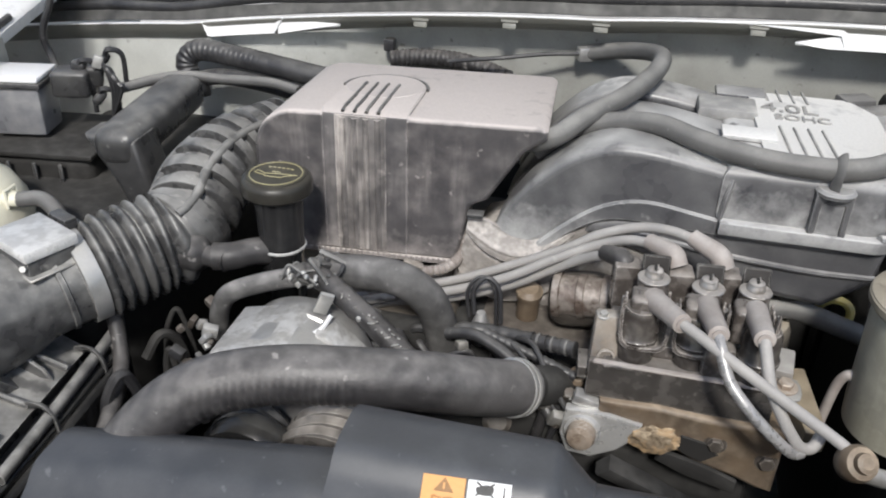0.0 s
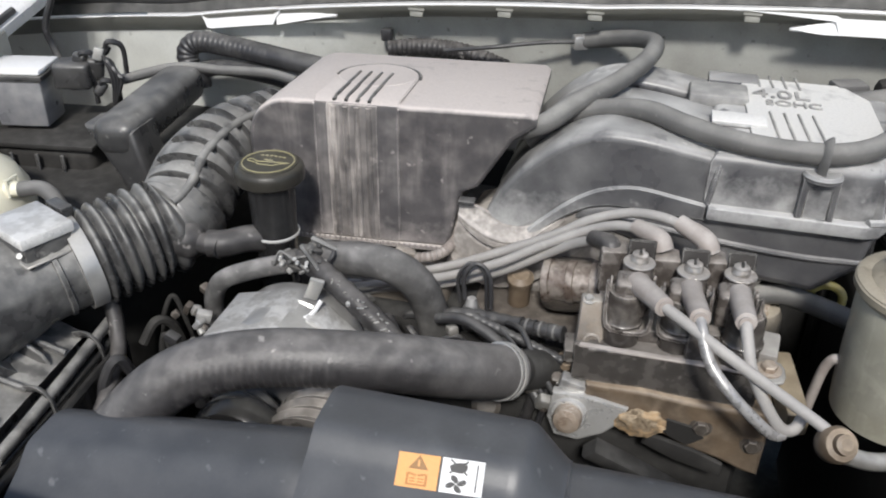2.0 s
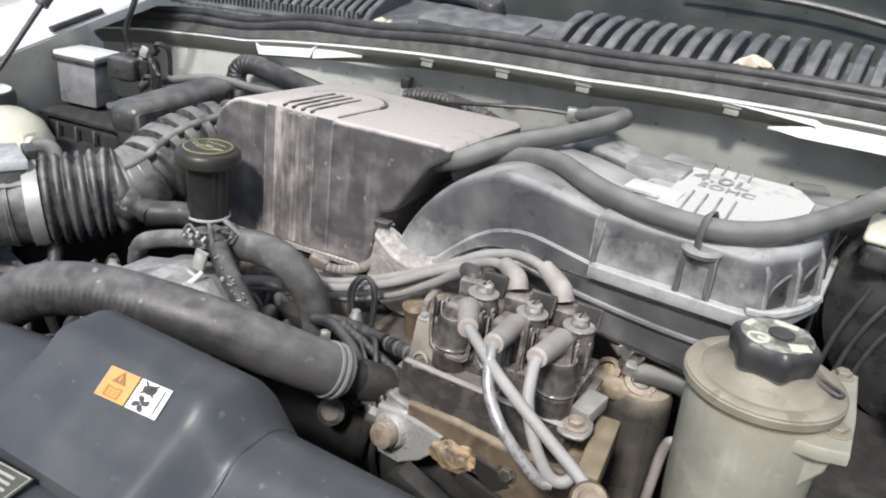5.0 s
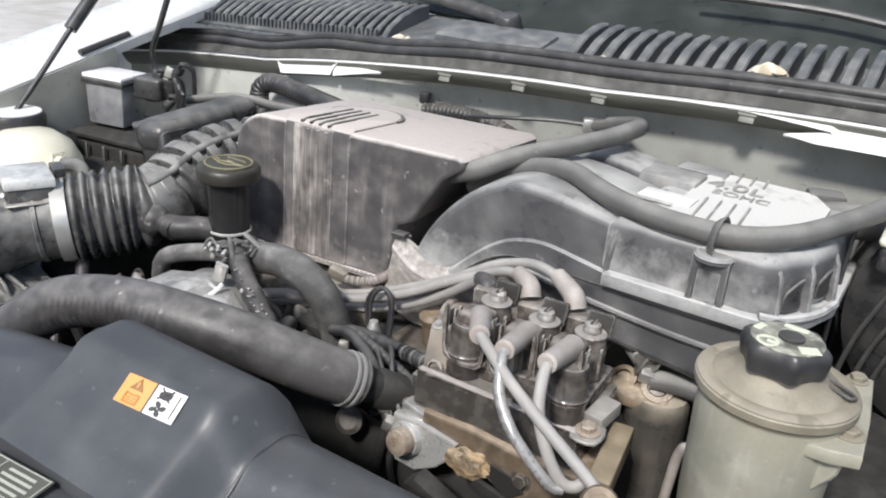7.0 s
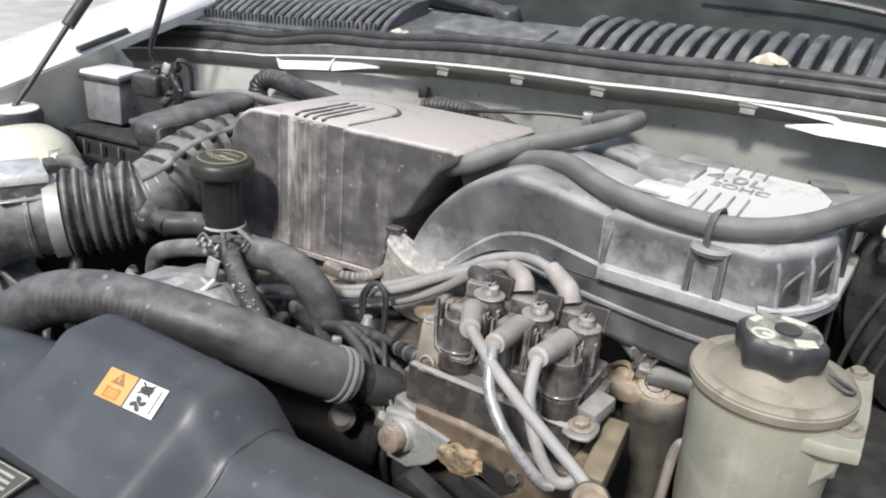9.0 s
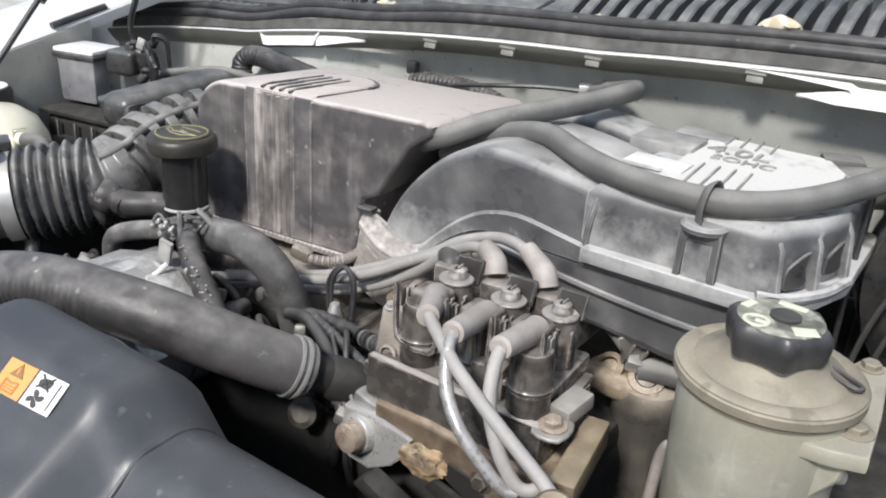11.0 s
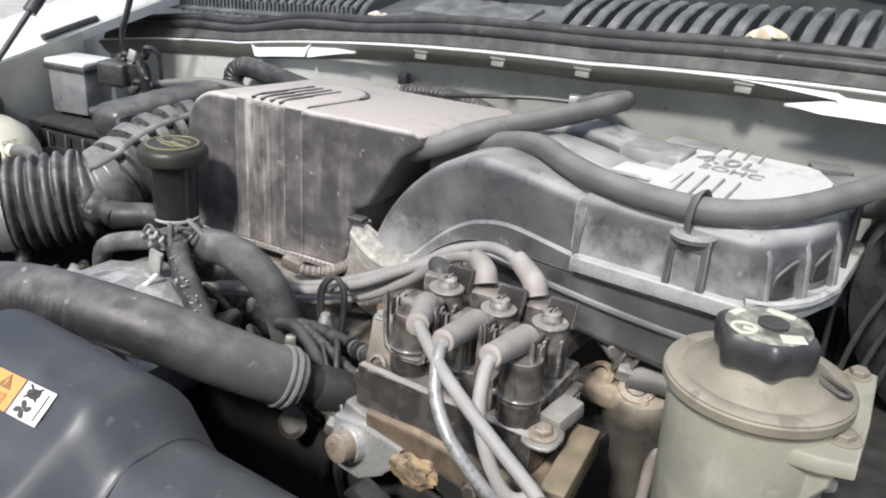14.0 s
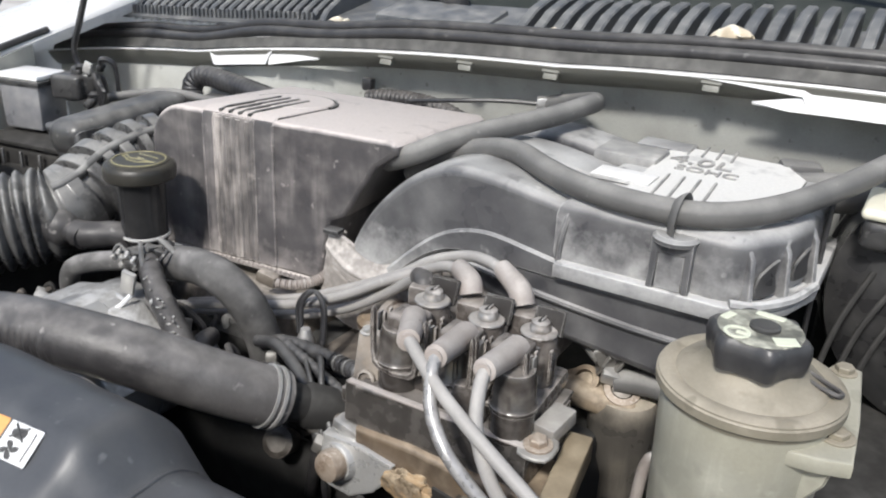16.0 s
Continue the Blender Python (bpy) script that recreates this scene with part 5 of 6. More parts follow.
part("bottle_rim", rbox((0.076, 0.07, 0.009), pose(0.290, 0.820, 1.0485), 0.004, 3), CREAM, boost, "pale bottle rim")
solo("brake_pipe", tube([(0.232, 0.79, 1.06), (0.232, 0.788, 1.0), (0.234, 0.785, 0.92), (0.24, 0.78, 0.86)], 0.0022, 8), SEAL, "thin dark pipe hanging beside the manifold", "pipe")
for k in range(3):
    solo("cable", tube([(0.27 + 0.02 * k, 0.80, 1.0), (0.255 + 0.015 * k, 0.77, 0.96), (0.25 + 0.012 * k, 0.75, 0.91), (0.26 + 0.01 * k, 0.74, 0.86)], 0.0024, 8), DARK, "dark cable in the shade behind the reservoir", "cable", "cables by the booster")
jb = thing("junction_block", (0.33, 0.50, 0.86), "dusty grey ribbed connector block beside the reservoir", "connector block")
for k in range(5):
    part("segment", rbox((0.022, 0.02, 0.03), pose(0.318 + 0.018 * (k % 3), 0.50 + 0.03 * (k // 3), 0.93 - 0.012 * (k % 2), 10 * k, 15, 25 * k), 0.004), HOSEG, jb)

# ---------- alternator, pulleys and cooling hose ----------
alt = thing("alternator", (-0.262, 0.53, 0.80), "silver alternator with a vented aluminium body", "alternator")
am = axes((-0.270, 0.518, 0.874), (0.05, 1, 0.0))
part("body", lathe([(0.030, -0.052), (0.050, -0.05), (0.060, -0.040), (0.0625, -0.03), (0.0625, -0.008), (0.0605, -0.006), (0.0605, 0.008), (0.0625, 0.010), (0.0625, 0.032), (0.05, 0.05), (0.03, 0.054)], am, 56), CAST, alt)
part("top_casting", prism([(-0.345, 0.872), (-0.337, 0.902), (-0.322, 0.925), (-0.274, 0.937), (-0.262, 0.936), (-0.226, 0.905), (-0.205, 0.880)], 0.068, upright(0.472), 0.003, 2), ALTM, alt)
for k in range(14):
    f = k / 13
    part("fin", rbox((0.0022, 0.012, 0.006), pose(-0.326 + 0.058 * f, 0.470, 0.9165 + 0.0145 * f, 0, -14, 0), 0.0008, 1), ALTM, alt)
part("lug", prism([(-0.252, 0.905), (-0.246, 0.934), (-0.236, 0.932), (-0.205, 0.902), (-0.21, 0.89)], 0.030, upright(0.505), 0.003), ALTM, alt)
part("pulley", lathe([(0.028, -0.090), (0.032, -0.088), (0.030, -0.084), (0.032, -0.080), (0.030, -0.076), (0.032, -0.072), (0.030, -0.068), (0.012, -0.06), (0.012, -0.05)], am, 36), SEAL, alt)
solo("idler_pulley", lathe([(0.012, -0.014), (0.036, -0.013), (0.040, -0.008), (0.040, 0.008), (0.036, 0.013), (0.012, 0.014)], axes((-0.270, 0.425, 0.868), (0.05, 1, 0)), 40), GLOSS, "glossy black idler pulley", "pulley")
fan = lathe([(0.034, -0.02), (0.05, -0.018), (0.047, -0.012), (0.05, -0.006), (0.047, 0.0), (0.05, 0.006), (0.047, 0.012), (0.05, 0.018), (0.034, 0.02)], axes((-0.203, 0.43, 0.866), (0.05, 1, 0)), 40)
solo("fan_clutch", fan, BRACKET, "grey ribbed fan clutch behind the shroud", "fan clutch")
rnd = random.Random(11)
for k in range(9):
    x, y, z = rnd.uniform(-0.425, -0.355), rnd.uniform(0.45, 0.56), rnd.uniform(0.825, 0.875)
    dx, dy, dz = rnd.uniform(-0.02, 0.05), rnd.uniform(-0.06, 0.06), rnd.uniform(-0.03, 0.03)
    solo("bay_cable", tube([(x, y, z - 0.03), (x + dx * 0.2, y + dy * 0.2, z), (x + dx * 0.6, y + dy * 0.6, z + 0.012), (x + dx, y + dy, z + dz - 0.03)], rnd.uniform(0.0025, 0.007), 8), rnd.choice((SEAL, RUBBER, DARK)), "dark grimy cable in the gap beside the alternator", "cable", "cables beside the alternator")
hose = thing("radiator_hose", (-0.20, 0.42, 0.90), "thick black upper radiator hose, dusty and scuffed", "radiator hose")


HOSER = surface("scuffed_hose_rubber", (0.021, 0.02, 0.022), 0.4, dust=0.3, film=0.06, scuff=0.4, patch=20, rubbed=0.15, spec=0.45, grain=45, bump=0.25, dust_colour=(0.5, 0.475, 0.45), pile=(-0.088, -0.135, 0.16, 0.06, "X"))
bm = tube([(-0.352, 0.352, 0.872), (-0.338, 0.368, 0.906), (-0.316, 0.384, 0.934), (-0.292, 0.398, 0.951), (-0.262, 0.409, 0.960), (-0.225, 0.418, 0.965), (-0.184, 0.428, 0.964), (-0.143, 0.445, 0.956), (-0.112, 0.468, 0.940), (-0.088, 0.497, 0.920), (-0.077, 0.516, 0.908)], lambda s: 0.0215 + 0.0006 * math.sin(s * 9), 32, 44)
bm.normal_update()
for v in bm.verts:
    # fine ribs moulded along the lower front side
    below = min(1.0, max(0.0, (0.45 - v.normal.z) / 0.35)) * min(1.0, max(0.0, 0.3 - v.normal.y))
    v.co += v.normal * 0.0006 * below * smooth01(v.co.x, -0.315, -0.285) * (1 - smooth01(v.co.x, -0.195, -0.165)) * math.sin(v.co.x * 1180)
part("hose", bm, HOSER, hose)
hm = axes((-0.0825, 0.507, 0.9135), (0.5, 0.78, -0.46))
part("clamp", lathe([(0.0218, -0.0015), (0.0236, -0.0012), (0.0236, 0.0012), (0.0218, 0.0015)], hm, 36, hollow=True), STEEL, hose)
part("clamp", lathe([(0.0218, 0.0045), (0.0236, 0.0048), (0.0236, 0.0072), (0.0218, 0.0075)], hm, 36, hollow=True), STEEL, hose)
solo("thermostat_housing", lathe([(0.0195, -0.01), (0.0195, 0.012), (0.015, 0.014), (0.014, 0.03), (0.017, 0.034), (0.017, 0.07)], hm, 28), DARK, "dark thermostat housing below the hose", "thermostat housing")

# hoses and looms between alternator and air box
ch = thing("coolant_hose", (-0.2, 0.58, 0.86), "bent black rubber coolant hose, dusty", "hose")
part("hose", tube([(-0.272, 0.592, 0.938), (-0.25, 0.585, 0.945), (-0.218, 0.578, 0.953), (-0.190, 0.577, 0.950), (-0.170, 0.583, 0.930), (-0.162, 0.592, 0.898), (-0.158, 0.597, 0.862)], 0.0155, 20), DHOSE, ch)
part("clamp", lathe([(0.0156, -0.004), (0.0168, -0.0035), (0.0168, 0.0035), (0.0156, 0.004)], axes((-0.262, 0.589, 0.9415), (0.9, -0.3, 0.3)), 24, hollow=True), STEEL, ch)
lm = thing("wiring_loom", (-0.22, 0.54, 0.90), "wiring loom wrapped in torn silvery sleeve", "wiring loom")
part("loom", tube([(-0.275, 0.572, 0.948), (-0.252, 0.556, 0.950), (-0.225, 0.538, 0.946), (-0.198, 0.526, 0.934), (-0.172, 0.516, 0.918), (-0.160, 0.51, 0.90)], lambda s: 0.0098 + 0.0004 * math.sin(s * 60), 14, 16), RUBBER, lm)
LOOM = spline([(-0.275, 0.572, 0.948), (-0.252, 0.556, 0.950), (-0.225, 0.538, 0.946), (-0.198, 0.526, 0.934), (-0.172, 0.516, 0.918), (-0.160, 0.51, 0.90)], 14)
rf = random.Random(8)
for k in range(22, 58):
    if rf.random() < 0.75:
        part("foil_tick", rbox((0.0012 + 0.001 * rf.random(), 0.002 + 0.006 * rf.random(), 0.0012), Matrix.Translation(LOOM[k]) @ pose(0.002 + rf.uniform(-0.005, 0.005), -0.0060 + rf.uniform(-0.003, 0.004), 0.0072 + rf.uniform(-0.001, 0.0012), -25 + rf.uniform(-20, 20), 25, rf.uniform(0, 90)), 0.0003, 1), rf.choice((BRAID, STEEL, DUSTY)), lm)
for k, (p, s) in enumerate((((-0.268, 0.575, 0.952), 0.012), ((-0.282, 0.568, 0.950), 0.010), ((-0.262, 0.585, 0.958), 0.008))):
    part("plug", rbox((s * 1.7, s, s * 1.2), Matrix.Translation(p) @ pose(0, 0, 0, 20 * k, 15, 30 + 50 * k), 0.002), PLASTIC, lm)
part("metal_tag", rbox((0.012, 0.004, 0.024), pose(-0.246, 0.528, 0.949, 15, 20, 20), 0.001), STEEL, lm)
part("tie_tail", tube([(-0.238, 0.523, 0.942), (-0.243, 0.515, 0.934), (-0.252, 0.510, 0.928)], 0.002, 6), WHITE, lm)
for x, y, z, s in ((-0.287, 0.563, 0.944, 0.0028), (-0.214, 0.531, 0.935, 0.0028)):
    part("bright_stud", lathe([(s, 0), (s, 0.003), (s * 0.5, 0.0045)], axes((x, y - 0.006, z + 0.006), (0.1, -0.5, 0.8)), 10), STEEL, lm)
kn = thing("loom_knot", (-0.266, 0.562, 0.93), "tangle of thin dusty wires with bright plug ends", "wiring loom")
rk = random.Random(3)
for k in range(9):
    c = Vector((-0.268 + rk.uniform(-0.016, 0.016), 0.562 + rk.uniform(-0.012, 0.012), 0.952 + rk.uniform(-0.006, 0.010)))
    q = [c + Vector((rk.uniform(-0.018, 0.018), rk.uniform(-0.012, 0.012), rk.uniform(-0.012, 0.008))) for i in range(4)]
    part("wire", tube(q, rk.uniform(0.0013, 0.0028), 6, 6), rk.choice((HOSEG, RUBBER, PLASTIC, SEAL)), kn)
for k in range(7):
    c = (-0.270 + rk.uniform(-0.022, 0.026), 0.553 + rk.uniform(-0.012, 0.010), 0.956 + rk.uniform(-0.006, 0.006))
    part("plug_end", rbox((rk.uniform(0.003, 0.007), 0.003, rk.uniform(0.003, 0.008)), pose(*c, rk.uniform(-40, 40), rk.uniform(-40, 40), rk.uniform(0, 180)), 0.0008, 1), rk.choice((STEEL, BRAID, DUSTY)), kn)
solo("small_hose", tube([(-0.360, 0.554, 0.878), (-0.354, 0.549, 0.908), (-0.341, 0.546, 0.930), (-0.318, 0.552, 0.940), (-0.295, 0.562, 0.944), (-0.272, 0.572, 0.946)], 0.0088, 14), DHOSE, "small bent dusty hose beside the alternator", "hose")
rs = random.Random(21)
for k in range(12):
    c = (rs.uniform(-0.385, -0.335), rs.uniform(0.505, 0.555), rs.uniform(0.872, 0.912))
    solo("wire_plug", rbox((rs.uniform(0.005, 0.014), rs.uniform(0.005, 0.009), rs.uniform(0.005, 0.012)), pose(*c, rs.uniform(-40, 40), rs.uniform(-40, 40), rs.uniform(0, 180)), 0.0015), rs.choice((PLASTIC, GRIME, DUSTY, STEEL, SEAL)), "small dusty wire plug beside the engine", "wire plug", "plugs beside the engine")
solo("heater_hose", tube([(-0.195, 0.565, 0.90), (-0.185, 0.545, 0.905), (-0.172, 0.53, 0.90), (-0.165, 0.52, 0.885)], 0.008, 12), RUBBER, "short dark hose under the loom", "hose")
fx = thing("corrugated_conduit", (-0.17, 0.66, 0.915), "pale corrugated wire conduit hooked under the air box", "conduit")
part("conduit", tube([(-0.165, 0.690, 0.945), (-0.162, 0.684, 0.928), (-0.167, 0.670, 0.920), (-0.178, 0.655, 0.918), (-0.195, 0.645, 0.919)], lambda s: 0.0048 + 0.0009 * math.sin(s * 190), 10, 20), BOOT, fx)
part("plug", rbox((0.020, 0.012, 0.012), pose(-0.203, 0.645, 0.922, 0, 15, 10), 0.003), DIRTY, fx)
ct = thing("temperature_sensor", (-0.128, 0.61, 0.88), "dusty clear sensor plug with black wires", "sensor")
part("plug", lathe([(0.0085, 0.878), (0.0085, 0.898), (0.006, 0.904), (0.004, 0.91)], pose(-0.128, 0.607, 0), 14), CAST, ct)
part("wire_loop", tube([(-0.135, 0.61, 0.905), (-0.137, 0.614, 0.928), (-0.126, 0.617, 0.941), (-0.114, 0.615, 0.930), (-0.110, 0.608, 0.90)], 0.0022, 8), SEAL, ct)
part("wire_loop", tube([(-0.140, 0.612, 0.90), (-0.143, 0.616, 0.925), (-0.132, 0.620, 0.939), (-0.119, 0.618, 0.930), (-0.115, 0.612, 0.895)], 0.0018, 8), SEAL, ct)
hw = thing("sensor_wires", (-0.06, 0.53, 0.86), "thin black wires hanging past the hose end to small plugs", "cable")
for k, (dx, dz) in enumerate(((0.0, 0.0), (0.014, 0.006), (0.004, -0.012))):
    part("wire", tube([(-0.104 + dx, 0.578, 0.907 + dz * 0.5), (-0.088 + dx, 0.560, 0.912 + dz), (-0.066 + dx * 0.5, 0.543, 0.897 + dz), (-0.047 + dx * 0.7, 0.528, 0.876 + dz * 0.4)], 0.0018 + 0.0006 * k, 8), SEAL, hw)
for x, y, z, r in ((-0.047, 0.526, 0.874, 20), (-0.036, 0.530, 0.868, -15), (-0.058, 0.534, 0.884, 40)):
    part("plug", rbox((0.012, 0.009, 0.014), pose(x, y, z, 20, r, r), 0.002), DUSTY, hw)
part("bright_stud", lathe([(0.0045, 0), (0.0045, 0.003), (0.002, 0.0055)], axes((-0.073, 0.548, 0.899), (0.1, -0.5, 0.8)), 12), surface("brass_stud", (0.75, 0.6, 0.3), 0.25, metal=1.0, dust=0.05, film=0.05), hw)
tl = thing("taped_loom", (-0.07, 0.58, 0.90), "taped black wiring loom to the coil connector", "wiring loom")
part("loom", tube([(-0.165, 0.585, 0.895), (-0.135, 0.59, 0.902), (-0.105, 0.59, 0.903), (-0.07, 0.58, 0.908), (-0.04, 0.57, 0.914)], lambda s: 0.0066 + 0.0004 * math.sin(s * 70), 12, 16), SEAL, tl)
part("loom", tube([(-0.12, 0.585, 0.898), (-0.095, 0.565, 0.895), (-0.065, 0.548, 0.888), (-0.045, 0.54, 0.885)], 0.0055, 10), SEAL, tl)
for k in range(7):
    part("tape_band", lathe([(0.0064, -0.0012), (0.0072, -0.0009), (0.0072, 0.0009), (0.0064, 0.0012)], axes((-0.078 + 0.0062 * k, 0.5815 - 0.0018 * k, 0.908 + 0.0008 * k), (0.95, -0.27, 0.15)), 14, hollow=True), HOSEG if k % 2 else SEAL, tl)
part("plug", rbox((0.018, 0.014, 0.014), pose(-0.046, 0.543, 0.888, 0, 20, 30), 0.003), BRACKET, tl)
part("plug", rbox((0.022, 0.013, 0.010), pose(-0.025, 0.530, 0.896, 0, 15, 0), 0.002), CAST, tl)
vc = thing("cast_cover", (-0.042, 0.655, 0.88), "brown dusty cast cover with a rusty ribbed neck", "engine cover")
vm = pose(-0.043, 0.658, 0.908, -28, 0, 8)
part("casting", rbox((0.060, 0.050, 0.050), vm, 0.014, 3), GRIME, vc)
NECK = surface("rust_mottled_metal", (0.1, 0.068, 0.052), 0.3, metal=0.35, dust=0.35, film=0.18, second=(0.24, 0.21, 0.185), patch=48, scuff=0.6, dust_colour=(0.5, 0.45, 0.4))
part("ribbed_neck", lathe([(0.017, -0.028), (0.021, -0.027), (0.021, -0.021), (0.0185, -0.020), (0.0185, -0.006), (0.0200, -0.005), (0.0200, 0.001), (0.0185, 0.002), (0.0180, 0.016), (0.0215, 0.017), (0.0215, 0.024), (0.015, 0.026)], axes((-0.040, 0.640, 0.922), (0.97, -0.1, 0.12)), 32), NECK, vc, "rust-mottled ribbed metal neck")
solo("valve_cover_boss", lathe([(0.0105, -0.05), (0.0105, 0.012), (0.0125, 0.013), (0.0125, 0.018), (0.008, 0.022)], axes((-0.092, 0.655, 0.895), (0.05, -0.25, 0.95)), 24), RUST, "dusty brown pipe stub on the valve cover", "pipe stub")
solo("valve_cover", rbox((0.13, 0.10, 0.04), pose(-0.075, 0.665, 0.858), 0.012), GRIME, "grimy valve cover under the intake runners", "valve cover")
rnd = random.Random(5)
for k in range(16):
    x, y, z = rnd.uniform(-0.24, -0.04), rnd.uniform(0.54, 0.62), rnd.uniform(0.862, 0.888)
    dx, dy = rnd.uniform(-0.06, 0.06), rnd.uniform(-0.03, 0.03)
    mid = (x + dx * 0.5 + rnd.uniform(-0.01, 0.01), y + dy * 0.5, z + rnd.uniform(0.0, 0.022))
    solo("engine_cable", tube([(x, y, z - 0.02), (x + dx * 0.15, y + dy * 0.15, z), mid, (x + dx * 0.9, y + dy * 0.9, z + 0.004), (x + dx, y + dy, z - 0.02)], rnd.uniform(0.0022, 0.0045), 8), rnd.choice((SEAL, RUBBER, SEAL, HOSEG)), "thin dark cable deep beside the engine", "cable", "cables beside the engine")
for k in range(10):
    x, y, z = rnd.uniform(-0.34, -0.05), rnd.uniform(0.53, 0.60), rnd.uniform(0.875, 0.90)
    solo("wire_plug", rbox((rnd.uniform(0.008, 0.018), rnd.uniform(0.007, 0.011), rnd.uniform(0.007, 0.012)), pose(x, y, z, rnd.uniform(-30, 30), rnd.uniform(-30, 30), rnd.uniform(0, 180)), 0.002), rnd.choice((PLASTIC, BRACKET, DUSTY, BOOT)), "small dusty wire plug beside the engine", "wire plug", "plugs beside the engine")

wp = thing("water_pump_fittings", (-0.07, 0.55, 0.84), "rusty pipe stub and dusty plugs deep under the hose end", "pipe fitting")
part("stub", lathe([(0.010, -0.02), (0.010, 0.0), (0.0125, 0.002), (0.0125, 0.008), (0.008, 0.010)], axes((-0.098, 0.54, 0.848), (0.2, -0.8, 0.5)), 20), GRIME, wp)
part("bracket", rbox((0.045, 0.010, 0.022), pose(-0.088, 0.55, 0.868, 10, 25, 10), 0.003), BRACKET, wp)
part("hanging_loom", tube([(-0.062, 0.545, 0.90), (-0.058, 0.54, 0.872), (-0.062, 0.538, 0.845), (-0.07, 0.54, 0.81)], 0.005, 10), RUBBER, wp)
part("hanging_wire", tube([(-0.052, 0.548, 0.895), (-0.047, 0.54, 0.866), (-0.053, 0.537, 0.83), (-0.05, 0.54, 0.80)], 0.003, 8), SEAL, wp)

hl = thing("crossing_loom", (-0.09, 0.55, 0.88), "black taped loom with dusty plugs crossing below the coil connector", "wiring loom")
part("loom", tube([(-0.152, 0.575, 0.905), (-0.128, 0.570, 0.912), (-0.105, 0.562, 0.908), (-0.082, 0.552, 0.898), (-0.064, 0.540, 0.882), (-0.050, 0.530, 0.868)], 0.0052, 10), SEAL, hl)
part("loom", tube([(-0.118, 0.572, 0.915), (-0.090, 0.566, 0.909), (-0.062, 0.560, 0.903), (-0.036, 0.553, 0.898)], lambda s: 0.0042 + 0.0004 * math.sin(s * 80), 10, 16), SEAL, hl)
for x, y, z, rx, rz, sx in ((-0.058, 0.536, 0.880, 20, 30, 0.014), (-0.046, 0.529, 0.870, -10, 55, 0.012), (-0.036, 0.541, 0.888, 30, 10, 0.018), (-0.020, 0.534, 0.893, 10, 5, 0.020), (-0.070, 0.556, 0.886, -20, 70, 0.013)):
    part("plug", rbox((sx, 0.009, 0.011), pose(x, y, z, rx, 12, rz), 0.002), GRIME, hl)
    part("plug_clip", rbox((sx * 0.5, 0.002, 0.004), pose(x, y, z, rx, 12, rz) @ pose(0, -0.005, 0.003), 0.0006, 1), DUSTY, hl)
part("ochre_stain_boss", lathe([(0.009, 0), (0.009, 0.006), (0.006, 0.009)], axes((-0.034, 0.560, 0.892), (0.0, -0.5, 0.8)), 16), RUST, hl)

# ---------- fan shroud ----------
def shroud_z(x, y):
    z = 0.958 - 0.1485 * max(0.0, -0.18 - x) if x < -0.165 else 0.9715
    lift = smooth01(x, -0.167, -0.160) * (1 - min(1.0, max(0.0, (x + 0.036) / 0.024)))
    z = z * (1 - lift) + 0.9995 * lift
    z -= 0.05 * max(0.0, x - 0.02) ** 1.5
    if y > 0.352:
        z -= 0.030 * ((y - 0.352) / 0.038) ** 2
    if y < 0.335:
        z -= 0.56 * (0.335 - y) * smooth01(0.335 - y, 0.0, 0.022)
    return z


def shroud(u, v):
    x = -0.375 + 0.70 * u
    if v < 0.12:
        return (x, 0.390 + 0.004 * (1 - v / 0.12), 0.80 + (shroud_z(x, 0.39) - 0.80) * v / 0.12)
    if v > 0.9:
        return (x, 0.262, shroud_z(x, 0.262) - 0.05 * (v - 0.9) / 0.1)
    return (x, 0.390 - 0.128 * (v - 0.12) / 0.78, shroud_z(x, 0.390 - 0.128 * (v - 0.12) / 0.78))


fs = thing("fan_shroud", (-0.1, 0.33, 0.80), "smooth dark grey plastic fan shroud with a raised middle", "fan shroud")
part("shell", sheet(shroud, 150, 60, 0.0025), SHROUD, fs, sharp=60)
part("side_wall", tube([(-0.375, 0.385, 0.895), (-0.398, 0.375, 0.872), (-0.41, 0.36, 0.83), (-0.412, 0.34, 0.78)], 0.012, 12, squash=2.2), SHROUD, fs)


part("moulded_edge", tube([(-0.0125 + 0.0004 * k, 0.378 - 0.0116 * k, shroud_z(-0.0115 + 0.0004 * k, 0.378 - 0.0116 * k) + 0.0002) for k in range(11)], 0.0012, 8), SHROUD, fs)


def on_shroud(x, y, lift=0.0):
    """The pose of a flat label on the shroud's slope."""
    e = 0.004
    dy = (shroud_z(x, y + e) - shroud_z(x, y - e)) / (2 * e)
    return pose(x, y, shroud_z(x, y) + lift, math.degrees(math.atan(dy)), 0, -1)


warn = thing("warning_label", (-0.082, 0.317, 0.985), "orange and white fan warning label stuck on the shroud", "label")
lm2 = on_shroud(-0.0810, 0.3155, 0.0016) @ pose(0, 0, 0, 0, 0, 4) @ Matrix.Diagonal((1.08, 0.87, 1.0, 1.0))
part("orange_half", rbox((0.0225, 0.022, 0.0006), lm2 @ pose(-0.0118, 0, 0), 0.0002, 1), ORANGE, warn)
part("white_half", rbox((0.0225, 0.022, 0.0006), lm2 @ pose(0.0118, 0, 0), 0.0002, 1), WHITE, warn)
part("dividing_line", rbox((0.0009, 0.022, 0.0006), lm2 @ pose(0, 0, 0.0001), 0, 1), INK, warn)
